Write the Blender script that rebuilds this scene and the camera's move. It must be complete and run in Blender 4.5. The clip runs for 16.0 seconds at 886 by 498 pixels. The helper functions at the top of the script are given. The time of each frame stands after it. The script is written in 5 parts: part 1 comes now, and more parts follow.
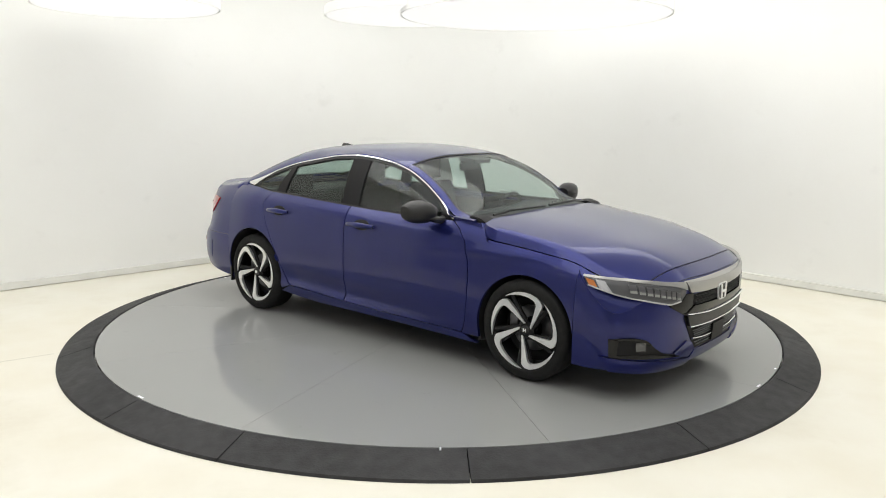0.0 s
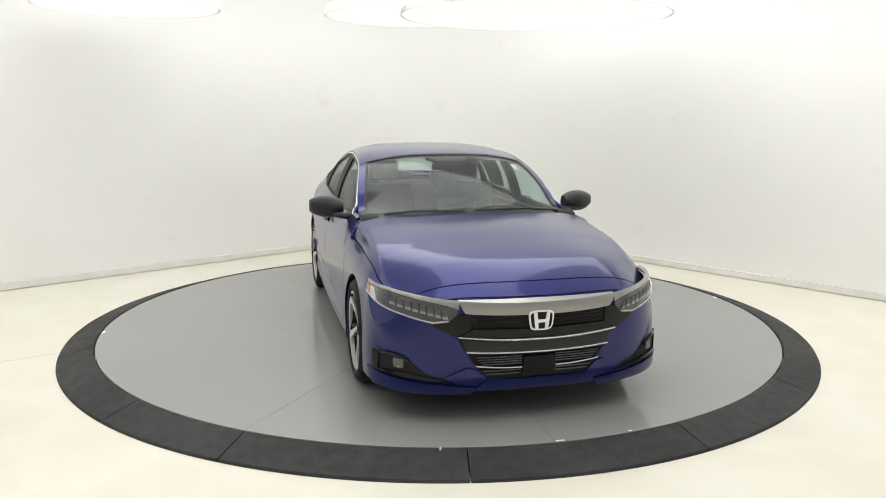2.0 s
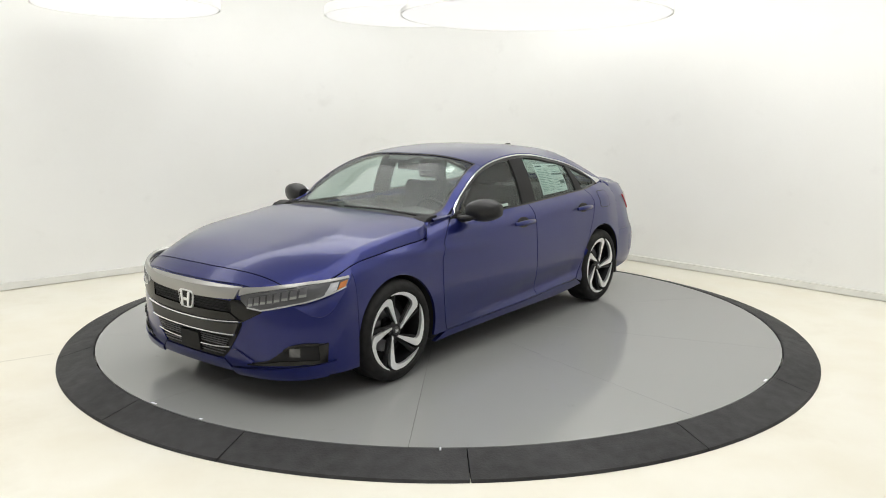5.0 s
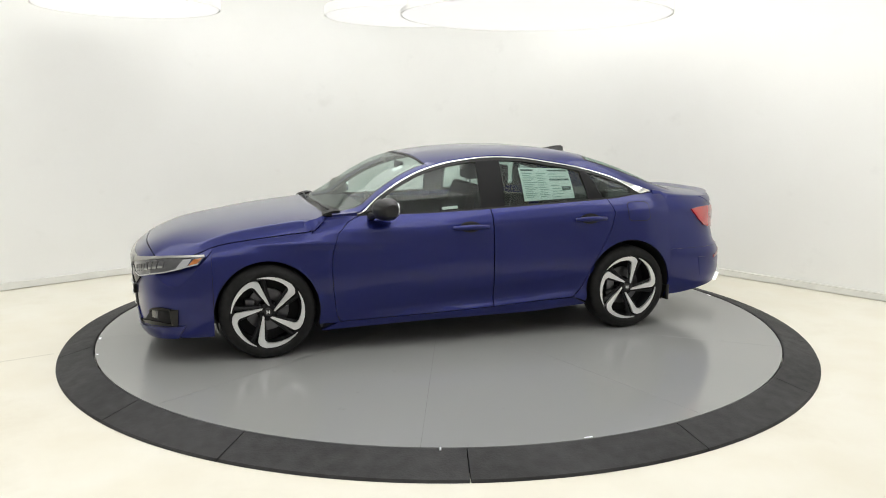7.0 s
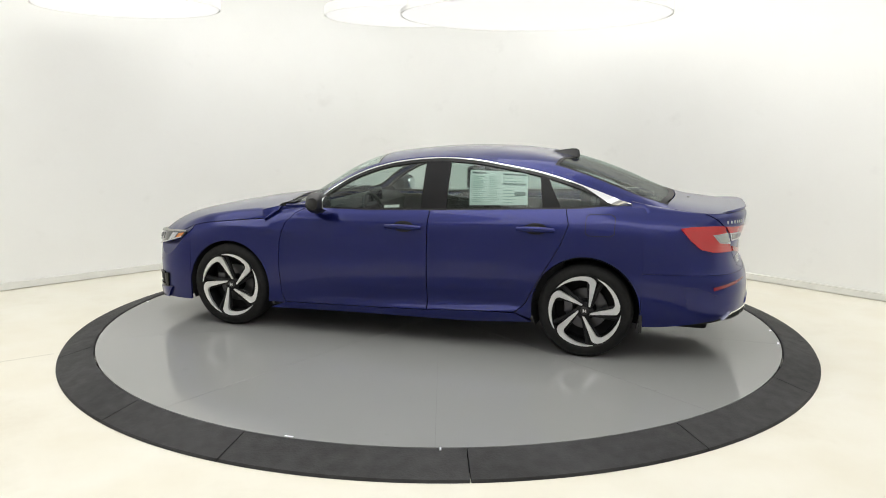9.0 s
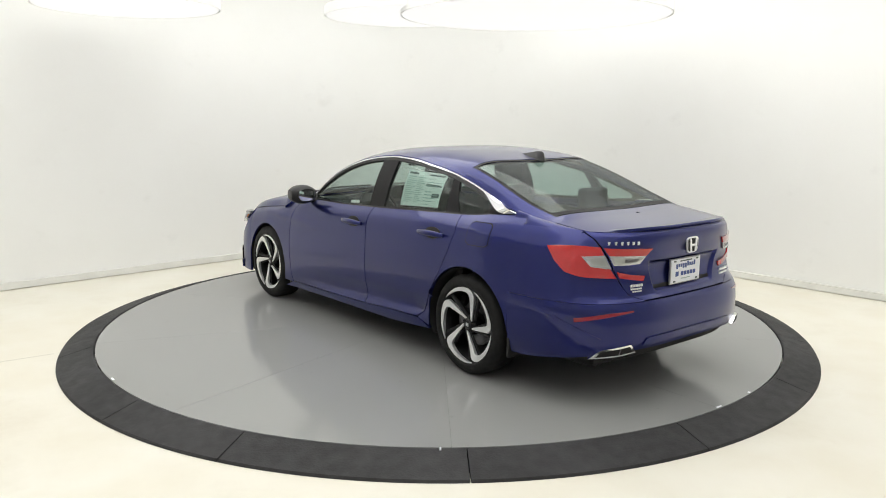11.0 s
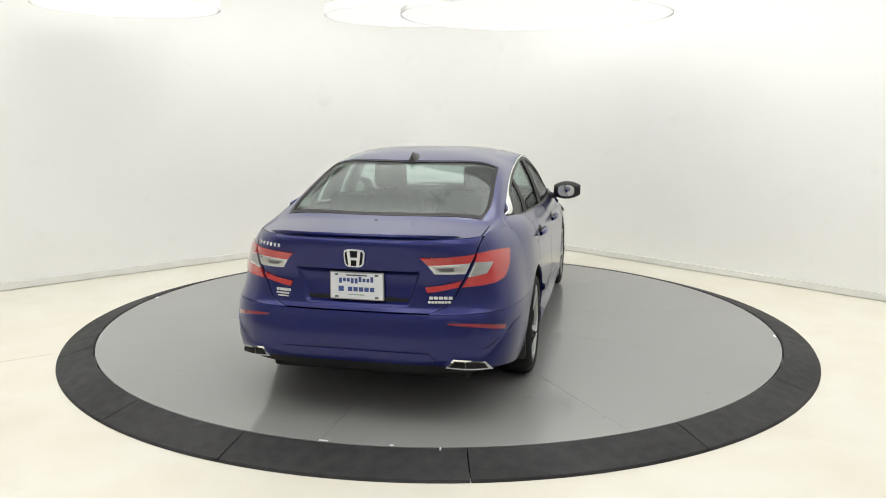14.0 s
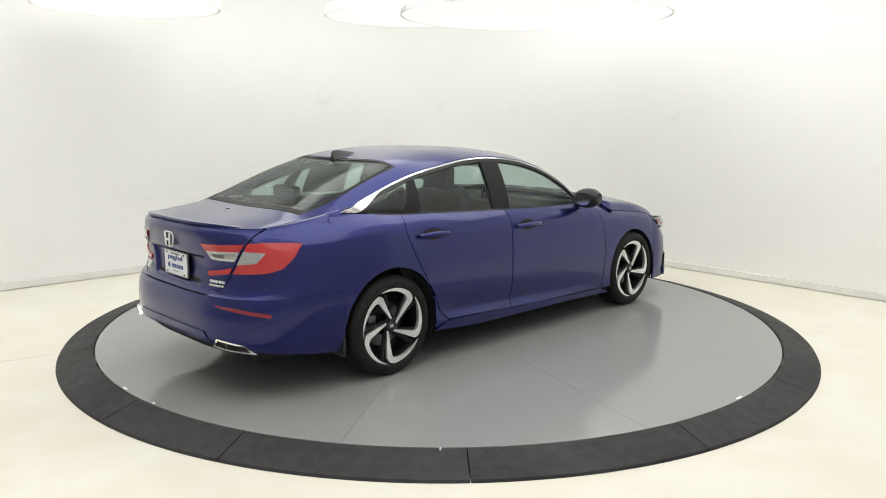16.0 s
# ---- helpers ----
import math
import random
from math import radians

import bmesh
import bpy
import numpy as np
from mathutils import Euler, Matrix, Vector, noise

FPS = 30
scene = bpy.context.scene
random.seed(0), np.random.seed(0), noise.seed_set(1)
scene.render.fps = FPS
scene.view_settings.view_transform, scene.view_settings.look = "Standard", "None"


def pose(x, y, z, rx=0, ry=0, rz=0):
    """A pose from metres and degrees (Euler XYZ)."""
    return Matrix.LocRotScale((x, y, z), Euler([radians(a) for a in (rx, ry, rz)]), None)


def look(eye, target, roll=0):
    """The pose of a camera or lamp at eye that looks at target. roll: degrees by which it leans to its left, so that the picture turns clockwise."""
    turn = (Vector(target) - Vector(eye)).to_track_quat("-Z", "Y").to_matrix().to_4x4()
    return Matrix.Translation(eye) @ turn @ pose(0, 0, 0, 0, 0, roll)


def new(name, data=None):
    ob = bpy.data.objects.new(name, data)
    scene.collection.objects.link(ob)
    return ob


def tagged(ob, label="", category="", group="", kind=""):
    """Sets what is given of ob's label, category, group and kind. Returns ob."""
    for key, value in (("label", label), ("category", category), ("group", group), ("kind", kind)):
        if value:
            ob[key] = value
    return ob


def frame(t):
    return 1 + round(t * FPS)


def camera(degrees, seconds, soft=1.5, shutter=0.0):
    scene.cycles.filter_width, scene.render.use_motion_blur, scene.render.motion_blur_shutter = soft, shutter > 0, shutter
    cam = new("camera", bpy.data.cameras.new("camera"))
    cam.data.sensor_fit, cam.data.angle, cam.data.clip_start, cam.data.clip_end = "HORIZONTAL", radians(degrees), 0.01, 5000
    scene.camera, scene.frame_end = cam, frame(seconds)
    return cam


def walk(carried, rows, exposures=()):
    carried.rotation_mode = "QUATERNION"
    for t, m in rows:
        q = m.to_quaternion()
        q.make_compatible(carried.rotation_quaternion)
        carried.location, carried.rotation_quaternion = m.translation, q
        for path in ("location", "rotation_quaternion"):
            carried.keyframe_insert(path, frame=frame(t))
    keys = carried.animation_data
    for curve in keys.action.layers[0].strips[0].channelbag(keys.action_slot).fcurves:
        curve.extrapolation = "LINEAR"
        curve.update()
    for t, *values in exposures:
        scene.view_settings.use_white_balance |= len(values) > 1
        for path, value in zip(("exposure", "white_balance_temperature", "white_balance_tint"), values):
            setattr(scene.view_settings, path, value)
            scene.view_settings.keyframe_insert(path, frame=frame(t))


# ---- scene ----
cam = camera(59.79, 16.0, soft=1.0)
EYE = (0.0, -6.462, 1.657)
VIEW = look(EYE, (0.0434, 3.392, -0.045), 0.28)
walk(cam, [(0.0, VIEW), (16.0, VIEW)], exposures=[(0.0, 0.0), (16.0, 0.0)])


def table_angle(t):
    """Turn of the turntable in degrees at t seconds."""
    return -40.40 - 17.70 * t + 0.03066 * t * t


AXIS = (-0.0897, 0.0455)          # the turntable's axis in the car's own space
FLOOR = -0.10                     # the floor below the turntable's top
WALL_L, WALL_R = 3.83, 3.74       # distance of the two back walls from the axis

# ---- world and light ----
world = bpy.data.worlds.new("world")
scene.world = world
world.use_nodes = True
world.node_tree.nodes["Background"].inputs[0].default_value = (0.9, 0.95, 1.0, 1)
world.node_tree.nodes["Background"].inputs[1].default_value = 0.05
LIGHT, PANEL = 0.86, 1.76           # strength of the round ceiling lights and of the ceiling panels
DECK = -0.03                      # top of the turntable deck


# ---- materials ----
def mat(name, color, rough=0.5, metal=0.0, coat=0.0, spec=0.5, vary=0.0, scale=8.0, bump=0.0, bscale=60.0,
        emit=None, strength=0.0, tint=None):
    m = bpy.data.materials.new(name)
    m.use_nodes = True
    nt = m.node_tree
    b = nt.nodes["Principled BSDF"]
    b.inputs["Base Color"].default_value = (*color, 1)
    b.inputs["Roughness"].default_value = rough
    b.inputs["Metallic"].default_value = metal
    b.inputs["Coat Weight"].default_value = coat
    b.inputs["Coat Roughness"].default_value = 0.04
    b.inputs["Specular IOR Level"].default_value = spec
    co = nt.nodes.new("ShaderNodeTexCoord")
    if vary:
        n1 = nt.nodes.new("ShaderNodeTexNoise")
        n1.inputs["Scale"].default_value = scale
        n1.inputs["Detail"].default_value = 6
        nt.links.new(co.outputs["Object"], n1.inputs["Vector"])
        n2 = nt.nodes.new("ShaderNodeTexNoise")
        n2.inputs["Scale"].default_value = scale * 0.12
        n2.inputs["Detail"].default_value = 3
        nt.links.new(co.outputs["Object"], n2.inputs["Vector"])
        add = nt.nodes.new("ShaderNodeMath")
        add.operation = "ADD"
        nt.links.new(n1.outputs[0], add.inputs[0])
        nt.links.new(n2.outputs[0], add.inputs[1])
        ramp = nt.nodes.new("ShaderNodeMapRange")
        ramp.inputs[1].default_value, ramp.inputs[2].default_value = 0.7, 1.3
        nt.links.new(add.outputs[0], ramp.inputs[0])
        mix = nt.nodes.new("ShaderNodeMix")
        mix.data_type = "RGBA"
        other = tint or tuple(c * (1 - vary) for c in color)
        mix.inputs[6].default_value = (*other, 1)
        mix.inputs[7].default_value = (*color, 1)
        nt.links.new(ramp.outputs[0], mix.inputs[0])
        nt.links.new(mix.outputs[2], b.inputs["Base Color"])
        r2 = nt.nodes.new("ShaderNodeMapRange")
        r2.inputs[1].default_value, r2.inputs[2].default_value = 0.7, 1.3
        r2.inputs[3].default_value, r2.inputs[4].default_value = min(1, rough * 1.15), rough * 0.9
        nt.links.new(add.outputs[0], r2.inputs[0])
        nt.links.new(r2.outputs[0], b.inputs["Roughness"])
    if bump:
        n3 = nt.nodes.new("ShaderNodeTexNoise")
        n3.inputs["Scale"].default_value = bscale
        n3.inputs["Detail"].default_value = 4
        nt.links.new(co.outputs["Object"], n3.inputs["Vector"])
        bp = nt.nodes.new("ShaderNodeBump")
        bp.inputs["Strength"].default_value = bump
        bp.inputs["Distance"].default_value = 0.01
        nt.links.new(n3.outputs[0], bp.inputs["Height"])
        nt.links.new(bp.outputs[0], b.inputs["Normal"])
    if emit:
        b.inputs["Emission Color"].default_value = (*emit, 1)
        b.inputs["Emission Strength"].default_value = strength
    return m


def glass_mat(name, tint, gloss=0.9):
    m = bpy.data.materials.new(name)
    m.use_nodes = True
    nt = m.node_tree
    for n in list(nt.nodes):
        nt.nodes.remove(n)
    out = nt.nodes.new("ShaderNodeOutputMaterial")
    tr = nt.nodes.new("ShaderNodeBsdfTransparent")
    tr.inputs[0].default_value = (*tint, 1)
    gl = nt.nodes.new("ShaderNodeBsdfGlossy")
    gl.inputs["Roughness"].default_value = 0.02
    gl.inputs[0].default_value = (gloss, gloss, gloss, 1)
    lw = nt.nodes.new("ShaderNodeLayerWeight")
    pw = nt.nodes.new("ShaderNodeMath")
    pw.operation = "POWER"
    pw.inputs[1].default_value = 4.0
    nt.links.new(lw.outputs["Facing"], pw.inputs[0])
    fr = nt.nodes.new("ShaderNodeMath")
    fr.operation = "MULTIPLY_ADD"
    fr.inputs[1].default_value, fr.inputs[2].default_value = 0.28, 0.038
    nt.links.new(pw.outputs[0], fr.inputs[0])
    mx = nt.nodes.new("ShaderNodeMixShader")
    nt.links.new(fr.outputs[0], mx.inputs[0])
    nt.links.new(tr.outputs[0], mx.inputs[1])
    nt.links.new(gl.outputs[0], mx.inputs[2])
    nt.links.new(mx.outputs[0], out.inputs[0])
    return m


def paint_mat():
    """Metallic blue car paint with flakes under a clear coat."""
    m = mat("blue_paint", (0.012, 0.014, 0.14), rough=0.32, metal=0.75, coat=0.70, spec=0.3)
    nt = m.node_tree
    b = nt.nodes["Principled BSDF"]
    b.inputs["Coat IOR"].default_value = 1.45
    b.inputs["Coat Roughness"].default_value = 0.05
    co = nt.nodes.new("ShaderNodeTexCoord")
    vo = nt.nodes.new("ShaderNodeTexVoronoi")
    vo.inputs["Scale"].default_value = 900
    nt.links.new(co.outputs["Object"], vo.inputs["Vector"])
    mix = nt.nodes.new("ShaderNodeMix")
    mix.data_type = "RGBA"
    mix.inputs[6].default_value = (0.0075, 0.0112, 0.082, 1)
    mix.inputs[7].default_value = (0.0145, 0.0215, 0.158, 1)
    nt.links.new(vo.outputs["Color"], mix.inputs[0])
    nt.links.new(mix.outputs[2], b.inputs["Base Color"])
    return m


PAINT = paint_mat()
BLACK = mat("black_plastic", (0.012, 0.012, 0.013), rough=0.38, vary=0.3, scale=20)
GLOSS_BLACK = mat("gloss_black", (0.006, 0.006, 0.007), rough=0.10, spec=0.3)
SATIN = mat("satin_black", (0.007, 0.007, 0.008), rough=0.5, spec=0.25)
DARK = mat("dark_shell", (0.004, 0.004, 0.005), rough=0.8)
RUBBER = mat("tyre_rubber", (0.009, 0.009, 0.009), rough=0.7, spec=0.3, vary=0.3, scale=30, bump=0.1, bscale=120)
CHROME = mat("chrome", (0.86, 0.87, 0.88), rough=0.08, metal=1.0)
DARK_CHROME = mat("dark_chrome", (0.38, 0.375, 0.365), rough=0.28, metal=0.9, coat=0.3)
ALLOY = mat("machined_alloy", (0.80, 0.81, 0.82), rough=0.32, metal=0.75, vary=0.08, scale=40)
BRIGHT = mat("bright_badge", (0.88, 0.89, 0.90), rough=0.3, metal=0.55, coat=0.5)
STEEL = mat("brake_steel", (0.14, 0.14, 0.15), rough=0.35, metal=0.9, vary=0.2, scale=30)
RED = mat("red_lens", (0.44, 0.010, 0.012), rough=0.12, coat=1.0, spec=0.6)
DEEP_RED = mat("red_reflector", (0.22, 0.006, 0.02), rough=0.15, coat=0.8)
CLEAR = mat("clear_lens", (0.32, 0.33, 0.32), rough=0.12, coat=1.0, metal=0.3)
AMBER = mat("amber_lens", (0.42, 0.13, 0.02), rough=0.15, coat=1.0)
LAMP_GREY = mat("headlight_lens", (0.065, 0.067, 0.073), rough=0.12, coat=1.0, metal=0.2)
LAMP_CHROME = mat("headlight_reflector", (0.58, 0.59, 0.62), rough=0.18, metal=0.7, coat=0.6)
FABRIC = mat("black_fabric", (0.020, 0.020, 0.021), rough=0.9, vary=0.4, scale=60, bump=0.2, bscale=200)
TRIM = mat("dash_trim", (0.016, 0.016, 0.017), rough=0.65, vary=0.3, scale=40)
LINER = mat("headliner", (0.30, 0.30, 0.29), rough=0.95, vary=0.1, scale=30)
PAPER = mat("sticker_paper", (0.90, 0.93, 0.90), rough=0.6, vary=0.04, scale=10)
INK = mat("sticker_ink", (0.10, 0.12, 0.12), rough=0.7)
INK_PALE = mat("pale_ink", (0.36, 0.46, 0.42), rough=0.7)
PLATE = mat("plate_white", (0.80, 0.82, 0.86), rough=0.35, vary=0.04, scale=12)
PLATE_INK = mat("plate_blue", (0.05, 0.09, 0.28), rough=0.45)
MIRROR = mat("mirror_silver", (0.85, 0.87, 0.88), rough=0.02, metal=1.0)
GLASS = glass_mat("clear_glass", (0.84, 0.89, 0.875))
TINTED = glass_mat("tinted_glass", (0.76, 0.83, 0.81))
WALL = mat("white_wall", (0.88, 0.885, 0.868), rough=0.75, vary=0.05, scale=1.6, tint=(0.86, 0.862, 0.84), bump=0.04, bscale=30)
# grey of the added unseen wall, set by how dark the car's reflections are
DIM = mat("unseen_dim_wall", (0.50, 0.50, 0.50), rough=0.8, vary=0.1, scale=2)
BASE = mat("white_base", (0.84, 0.84, 0.80), rough=0.6, vary=0.12, scale=5)
CREAM = mat("cream_floor", (0.84, 0.82, 0.73), rough=0.45, vary=0.1, scale=2.2, tint=(0.78, 0.74, 0.62), bump=0.05, bscale=18)
STEEL_GREY = mat("grey_deck", (0.30, 0.303, 0.300), rough=0.11, vary=0.03, scale=0.8)
JOINT = mat("floor_joint", (0.36, 0.33, 0.27), rough=0.8, vary=0.3, scale=9)
SEAM = mat("seam_dark", (0.15, 0.15, 0.15), rough=0.6)
RAMP = mat("ramp_rubber", (0.030, 0.030, 0.032), rough=0.72, vary=0.35, scale=14, bump=0.25, bscale=90)
LIGHT_MAT = mat("lit_fabric", (0.32, 0.32, 0.32), rough=0.8, emit=(1.0, 0.99, 0.965), strength=LIGHT)
PANEL_MAT = mat("panel_diffuser", (0.9, 0.9, 0.9), rough=0.8, emit=(1.0, 0.99, 0.965), strength=PANEL)


def add_smudges(m, scale, lo, hi, color, stretch):
    """Faint scuffs and stains, mixed over the base colour."""
    nt = m.node_tree
    b = nt.nodes["Principled BSDF"]
    old = b.inputs["Base Color"].links[0].from_socket
    co = nt.nodes.new("ShaderNodeTexCoord")
    mp = nt.nodes.new("ShaderNodeMapping")
    mp.inputs["Scale"].default_value = stretch
    nt.links.new(co.outputs["Object"], mp.inputs["Vector"])
    n = nt.nodes.new("ShaderNodeTexNoise")
    n.inputs["Scale"].default_value = scale
    n.inputs["Detail"].default_value = 8
    n.inputs["Roughness"].default_value = 0.6
    nt.links.new(mp.outputs[0], n.inputs["Vector"])
    r = nt.nodes.new("ShaderNodeMapRange")
    r.inputs[1].default_value, r.inputs[2].default_value = lo, hi
    nt.links.new(n.outputs[0], r.inputs[0])
    mix = nt.nodes.new("ShaderNodeMix")
    mix.data_type = "RGBA"
    nt.links.new(r.outputs[0], mix.inputs[0])
    nt.links.new(old, mix.inputs[6])
    mix.inputs[7].default_value = (*color, 1)
    nt.links.new(mix.outputs[2], b.inputs["Base Color"])


add_smudges(WALL, 1.7, 0.62, 0.90, (0.76, 0.76, 0.74), (1, 1, 1.4))
add_smudges(CREAM, 1.1, 0.56, 0.80, (0.70, 0.65, 0.52), (1, 1, 1))
add_smudges(STEEL_GREY, 9.0, 0.66, 0.80, (0.24, 0.24, 0.24), (1, 1, 1))
add_smudges(RAMP, 5.0, 0.60, 0.85, (0.045, 0.044, 0.042), (1, 1, 1))


# ---- mesh helpers ----
def finish(name, bm, material, smooth=None):
    me = bpy.data.meshes.new(name)
    bm.normal_update()
    if smooth is not None:
        for f in bm.faces:
            f.smooth = True
        for e in bm.edges:
            if len(e.link_faces) == 2 and e.calc_face_angle(0) > smooth:
                e.smooth = False
    bm.to_mesh(me)
    bm.free()
    me.materials.append(material)
    return me


def part(name, bm, material, parent, label="", smooth=0.6):
    ob = new(name, finish(name, bm, material, smooth))
    ob.parent = parent
    if label:
        tagged(ob, label)
    return ob


def thing(name, label, category, group="", kind=""):
    return tagged(new(name), label, category, group, kind)


def structure(name, bm, material, label, category, smooth=None):
    return tagged(new(name, finish(name, bm, material, smooth)), label, category, kind="structure")


def spl(xs, ys):
    """A smooth curve through the given knots, without overshoot."""
    x, y = np.array(xs, float), np.array(ys, float)
    if x[0] > x[-1]:
        x, y = x[::-1], y[::-1]
    h, dl = np.diff(x), np.diff(y) / np.diff(x)
    m = np.zeros(len(x))
    m[0], m[-1] = dl[0], dl[-1]
    for i in range(1, len(x) - 1):
        if dl[i - 1] * dl[i] > 0:
            w1, w2 = 2 * h[i] + h[i - 1], h[i] + 2 * h[i - 1]
            m[i] = (w1 + w2) / (w1 / dl[i - 1] + w2 / dl[i])

    def f(v):
        v = min(max(v, x[0]), x[-1])
        i = min(max(int(np.searchsorted(x, v)) - 1, 0), len(h) - 1)
        s = (v - x[i]) / h[i]
        return float((1 + 2 * s) * (1 - s) ** 2 * y[i] + s * (1 - s) ** 2 * h[i] * m[i]
                     + s * s * (3 - 2 * s) * y[i + 1] + s * s * (s - 1) * h[i] * m[i + 1])
    return f


def resample(pts, n):
    p = np.array(pts, float)
    d = np.concatenate([[0], np.cumsum(np.linalg.norm(np.diff(p, axis=0), axis=1))])
    s = np.linspace(0, d[-1], n + 1)
    return np.stack([np.interp(s, d, p[:, k]) for k in range(p.shape[1])], 1)


def coons(low, high, nu, nv, start=None, end=None):
    """A grid of points between four curves: low and high run the same way, start and end from low to high."""
    b, t = resample(low, nu), resample(high, nu)
    l = resample(start, nv) if start else resample([b[0], t[0]], nv)
    r = resample(end, nv) if end else resample([b[-1], t[-1]], nv)
    g = np.zeros((nv + 1, nu + 1, b.shape[1]))
    for j in range(nv + 1):
        v = j / nv
        for i in range(nu + 1):
            u = i / nu
            g[j, i] = ((1 - v) * b[i] + v * t[i] + (1 - u) * l[j] + u * r[j]
                       - (1 - u) * (1 - v) * b[0] - u * (1 - v) * b[-1] - (1 - u) * v * t[0] - u * v * t[-1])
    return g


def skin(grid, fn, thick=0.02, proud=0.0, side=1, out=None):
    """A panel with thickness on the surface fn, over a grid of its parameters. side -1 mirrors it to the car's right.
    out: a point inside the body from which the panel faces away."""
    nv, nu = grid.shape[0], grid.shape[1]
    P = np.array([[fn(*grid[j, i]) for i in range(nu)] for j in range(nv)], float)
    du = np.gradient(P, axis=1)
    dv = np.gradient(P, axis=0)
    N = np.cross(du, dv)
    N /= np.linalg.norm(N, axis=2, keepdims=True) + 1e-12
    c = np.array(out if out is not None else (0, 0, 0.6), float)
    if np.sum(N * (P - c)) < 0:
        N = -N
    A, B = P + N * proud, P + N * (proud - thick)
    if side < 0:
        A, B = A * [1, -1, 1], B * [1, -1, 1]
    bm = bmesh.new()
    va = [[bm.verts.new(A[j, i]) for i in range(nu)] for j in range(nv)]
    vb = [[bm.verts.new(B[j, i]) for i in range(nu)] for j in range(nv)]
    for j in range(nv - 1):
        for i in range(nu - 1):
            bm.faces.new((va[j][i], va[j][i + 1], va[j + 1][i + 1], va[j + 1][i]))
            bm.faces.new((vb[j][i], vb[j + 1][i], vb[j + 1][i + 1], vb[j][i + 1]))
    for i in range(nu - 1):
        bm.faces.new((va[0][i], vb[0][i], vb[0][i + 1], va[0][i + 1]))
        bm.faces.new((va[-1][i], va[-1][i + 1], vb[-1][i + 1], vb[-1][i]))
    for j in range(nv - 1):
        bm.faces.new((va[j][0], va[j + 1][0], vb[j + 1][0], vb[j][0]))
        bm.faces.new((va[j][-1], vb[j][-1], vb[j + 1][-1], va[j + 1][-1]))
    bmesh.ops.recalc_face_normals(bm, faces=bm.faces)
    return bm


def box(bm, lo, hi, bevel=0.0):
    r = bmesh.ops.create_cube(bm, size=1)
    vs = r["verts"]
    for v in vs:
        v.co = Vector([lo[k] + (v.co[k] + 0.5) * (hi[k] - lo[k]) for k in range(3)])
    if bevel:
        es = {e for v in vs for e in v.link_edges}
        bmesh.ops.bevel(bm, geom=list(es), offset=bevel, segments=3, affect="EDGES", profile=0.6)
    return bm


def boxed(lo, hi, bevel=0.0):
    return box(bmesh.new(), lo, hi, bevel)


def lathe(profile, n=64, axis="y"):
    """Turns (radius, along) points round the y axis."""
    bm = bmesh.new()
    rings = []
    for k in range(n):
        a = 2 * math.pi * k / n
        ring = []
        for r, s in profile:
            p = (r * math.cos(a), s, r * math.sin(a)) if axis == "y" else (r * math.cos(a), r * math.sin(a), s)
            ring.append(bm.verts.new(p))
        rings.append(ring)
    for k in range(n):
        a, b = rings[k], rings[(k + 1) % n]
        for i in range(len(profile) - 1):
            bm.faces.new((a[i], a[i + 1], b[i + 1], b[i]))
    bmesh.ops.remove_doubles(bm, verts=bm.verts, dist=1e-5)
    bmesh.ops.recalc_face_normals(bm, faces=bm.faces)
    return bm


def tube(points, radius, n=8, close=False):
    """A round bar along points. radius may be a list."""
    bm = bmesh.new()
    P = [Vector(p) for p in points]
    rings = []
    for i, p in enumerate(P):
        d = (P[min(i + 1, len(P) - 1)] - P[max(i - 1, 0)]).normalized()
        up = Vector((0, 0, 1)) if abs(d.z) < 0.9 else Vector((1, 0, 0))
        s = d.cross(up).normalized()
        w = s.cross(d)
        r = radius[i] if isinstance(radius, (list, tuple)) else radius
        rings.append([bm.verts.new(p + r * (math.cos(2 * math.pi * k / n) * s + math.sin(2 * math.pi * k / n) * w)) for k in range(n)])
    for a, b in zip(rings, rings[1:]):
        for k in range(n):
            bm.faces.new((a[k], a[(k + 1) % n], b[(k + 1) % n], b[k]))
    bm.faces.new(rings[0])
    bm.faces.new(rings[-1])
    bmesh.ops.recalc_face_normals(bm, faces=bm.faces)
    return bm


def prism(poly, axis, lo, hi, bevel=0.0):
    """A flat outline (two coordinates) given depth along an axis."""
    bm = bmesh.new()

    def at(p, s):
        return {"x": (s, p[0], p[1]), "y": (p[0], s, p[1]), "z": (p[0], p[1], s)}[axis]
    a = [bm.verts.new(at(p, lo)) for p in poly]
    b = [bm.verts.new(at(p, hi)) for p in poly]
    bm.faces.new(a)
    bm.faces.new(b[::-1])
    for i in range(len(poly)):
        j = (i + 1) % len(poly)
        bm.faces.new((a[i], b[i], b[j], a[j]))
    bmesh.ops.recalc_face_normals(bm, faces=bm.faces)
    if bevel:
        bmesh.ops.bevel(bm, geom=list(bm.edges), offset=bevel, segments=2, affect="EDGES")
    return bm


# ---- the room: two back walls meeting in a rounded corner, floor, ceiling ----
NL = Vector((-0.68, 0.733, 0)).normalized()      # outward normals of the back walls
NR = Vector((0.733, 0.68, 0)).normalized()
BACK = 5.6                                       # distance of the walls behind the camera


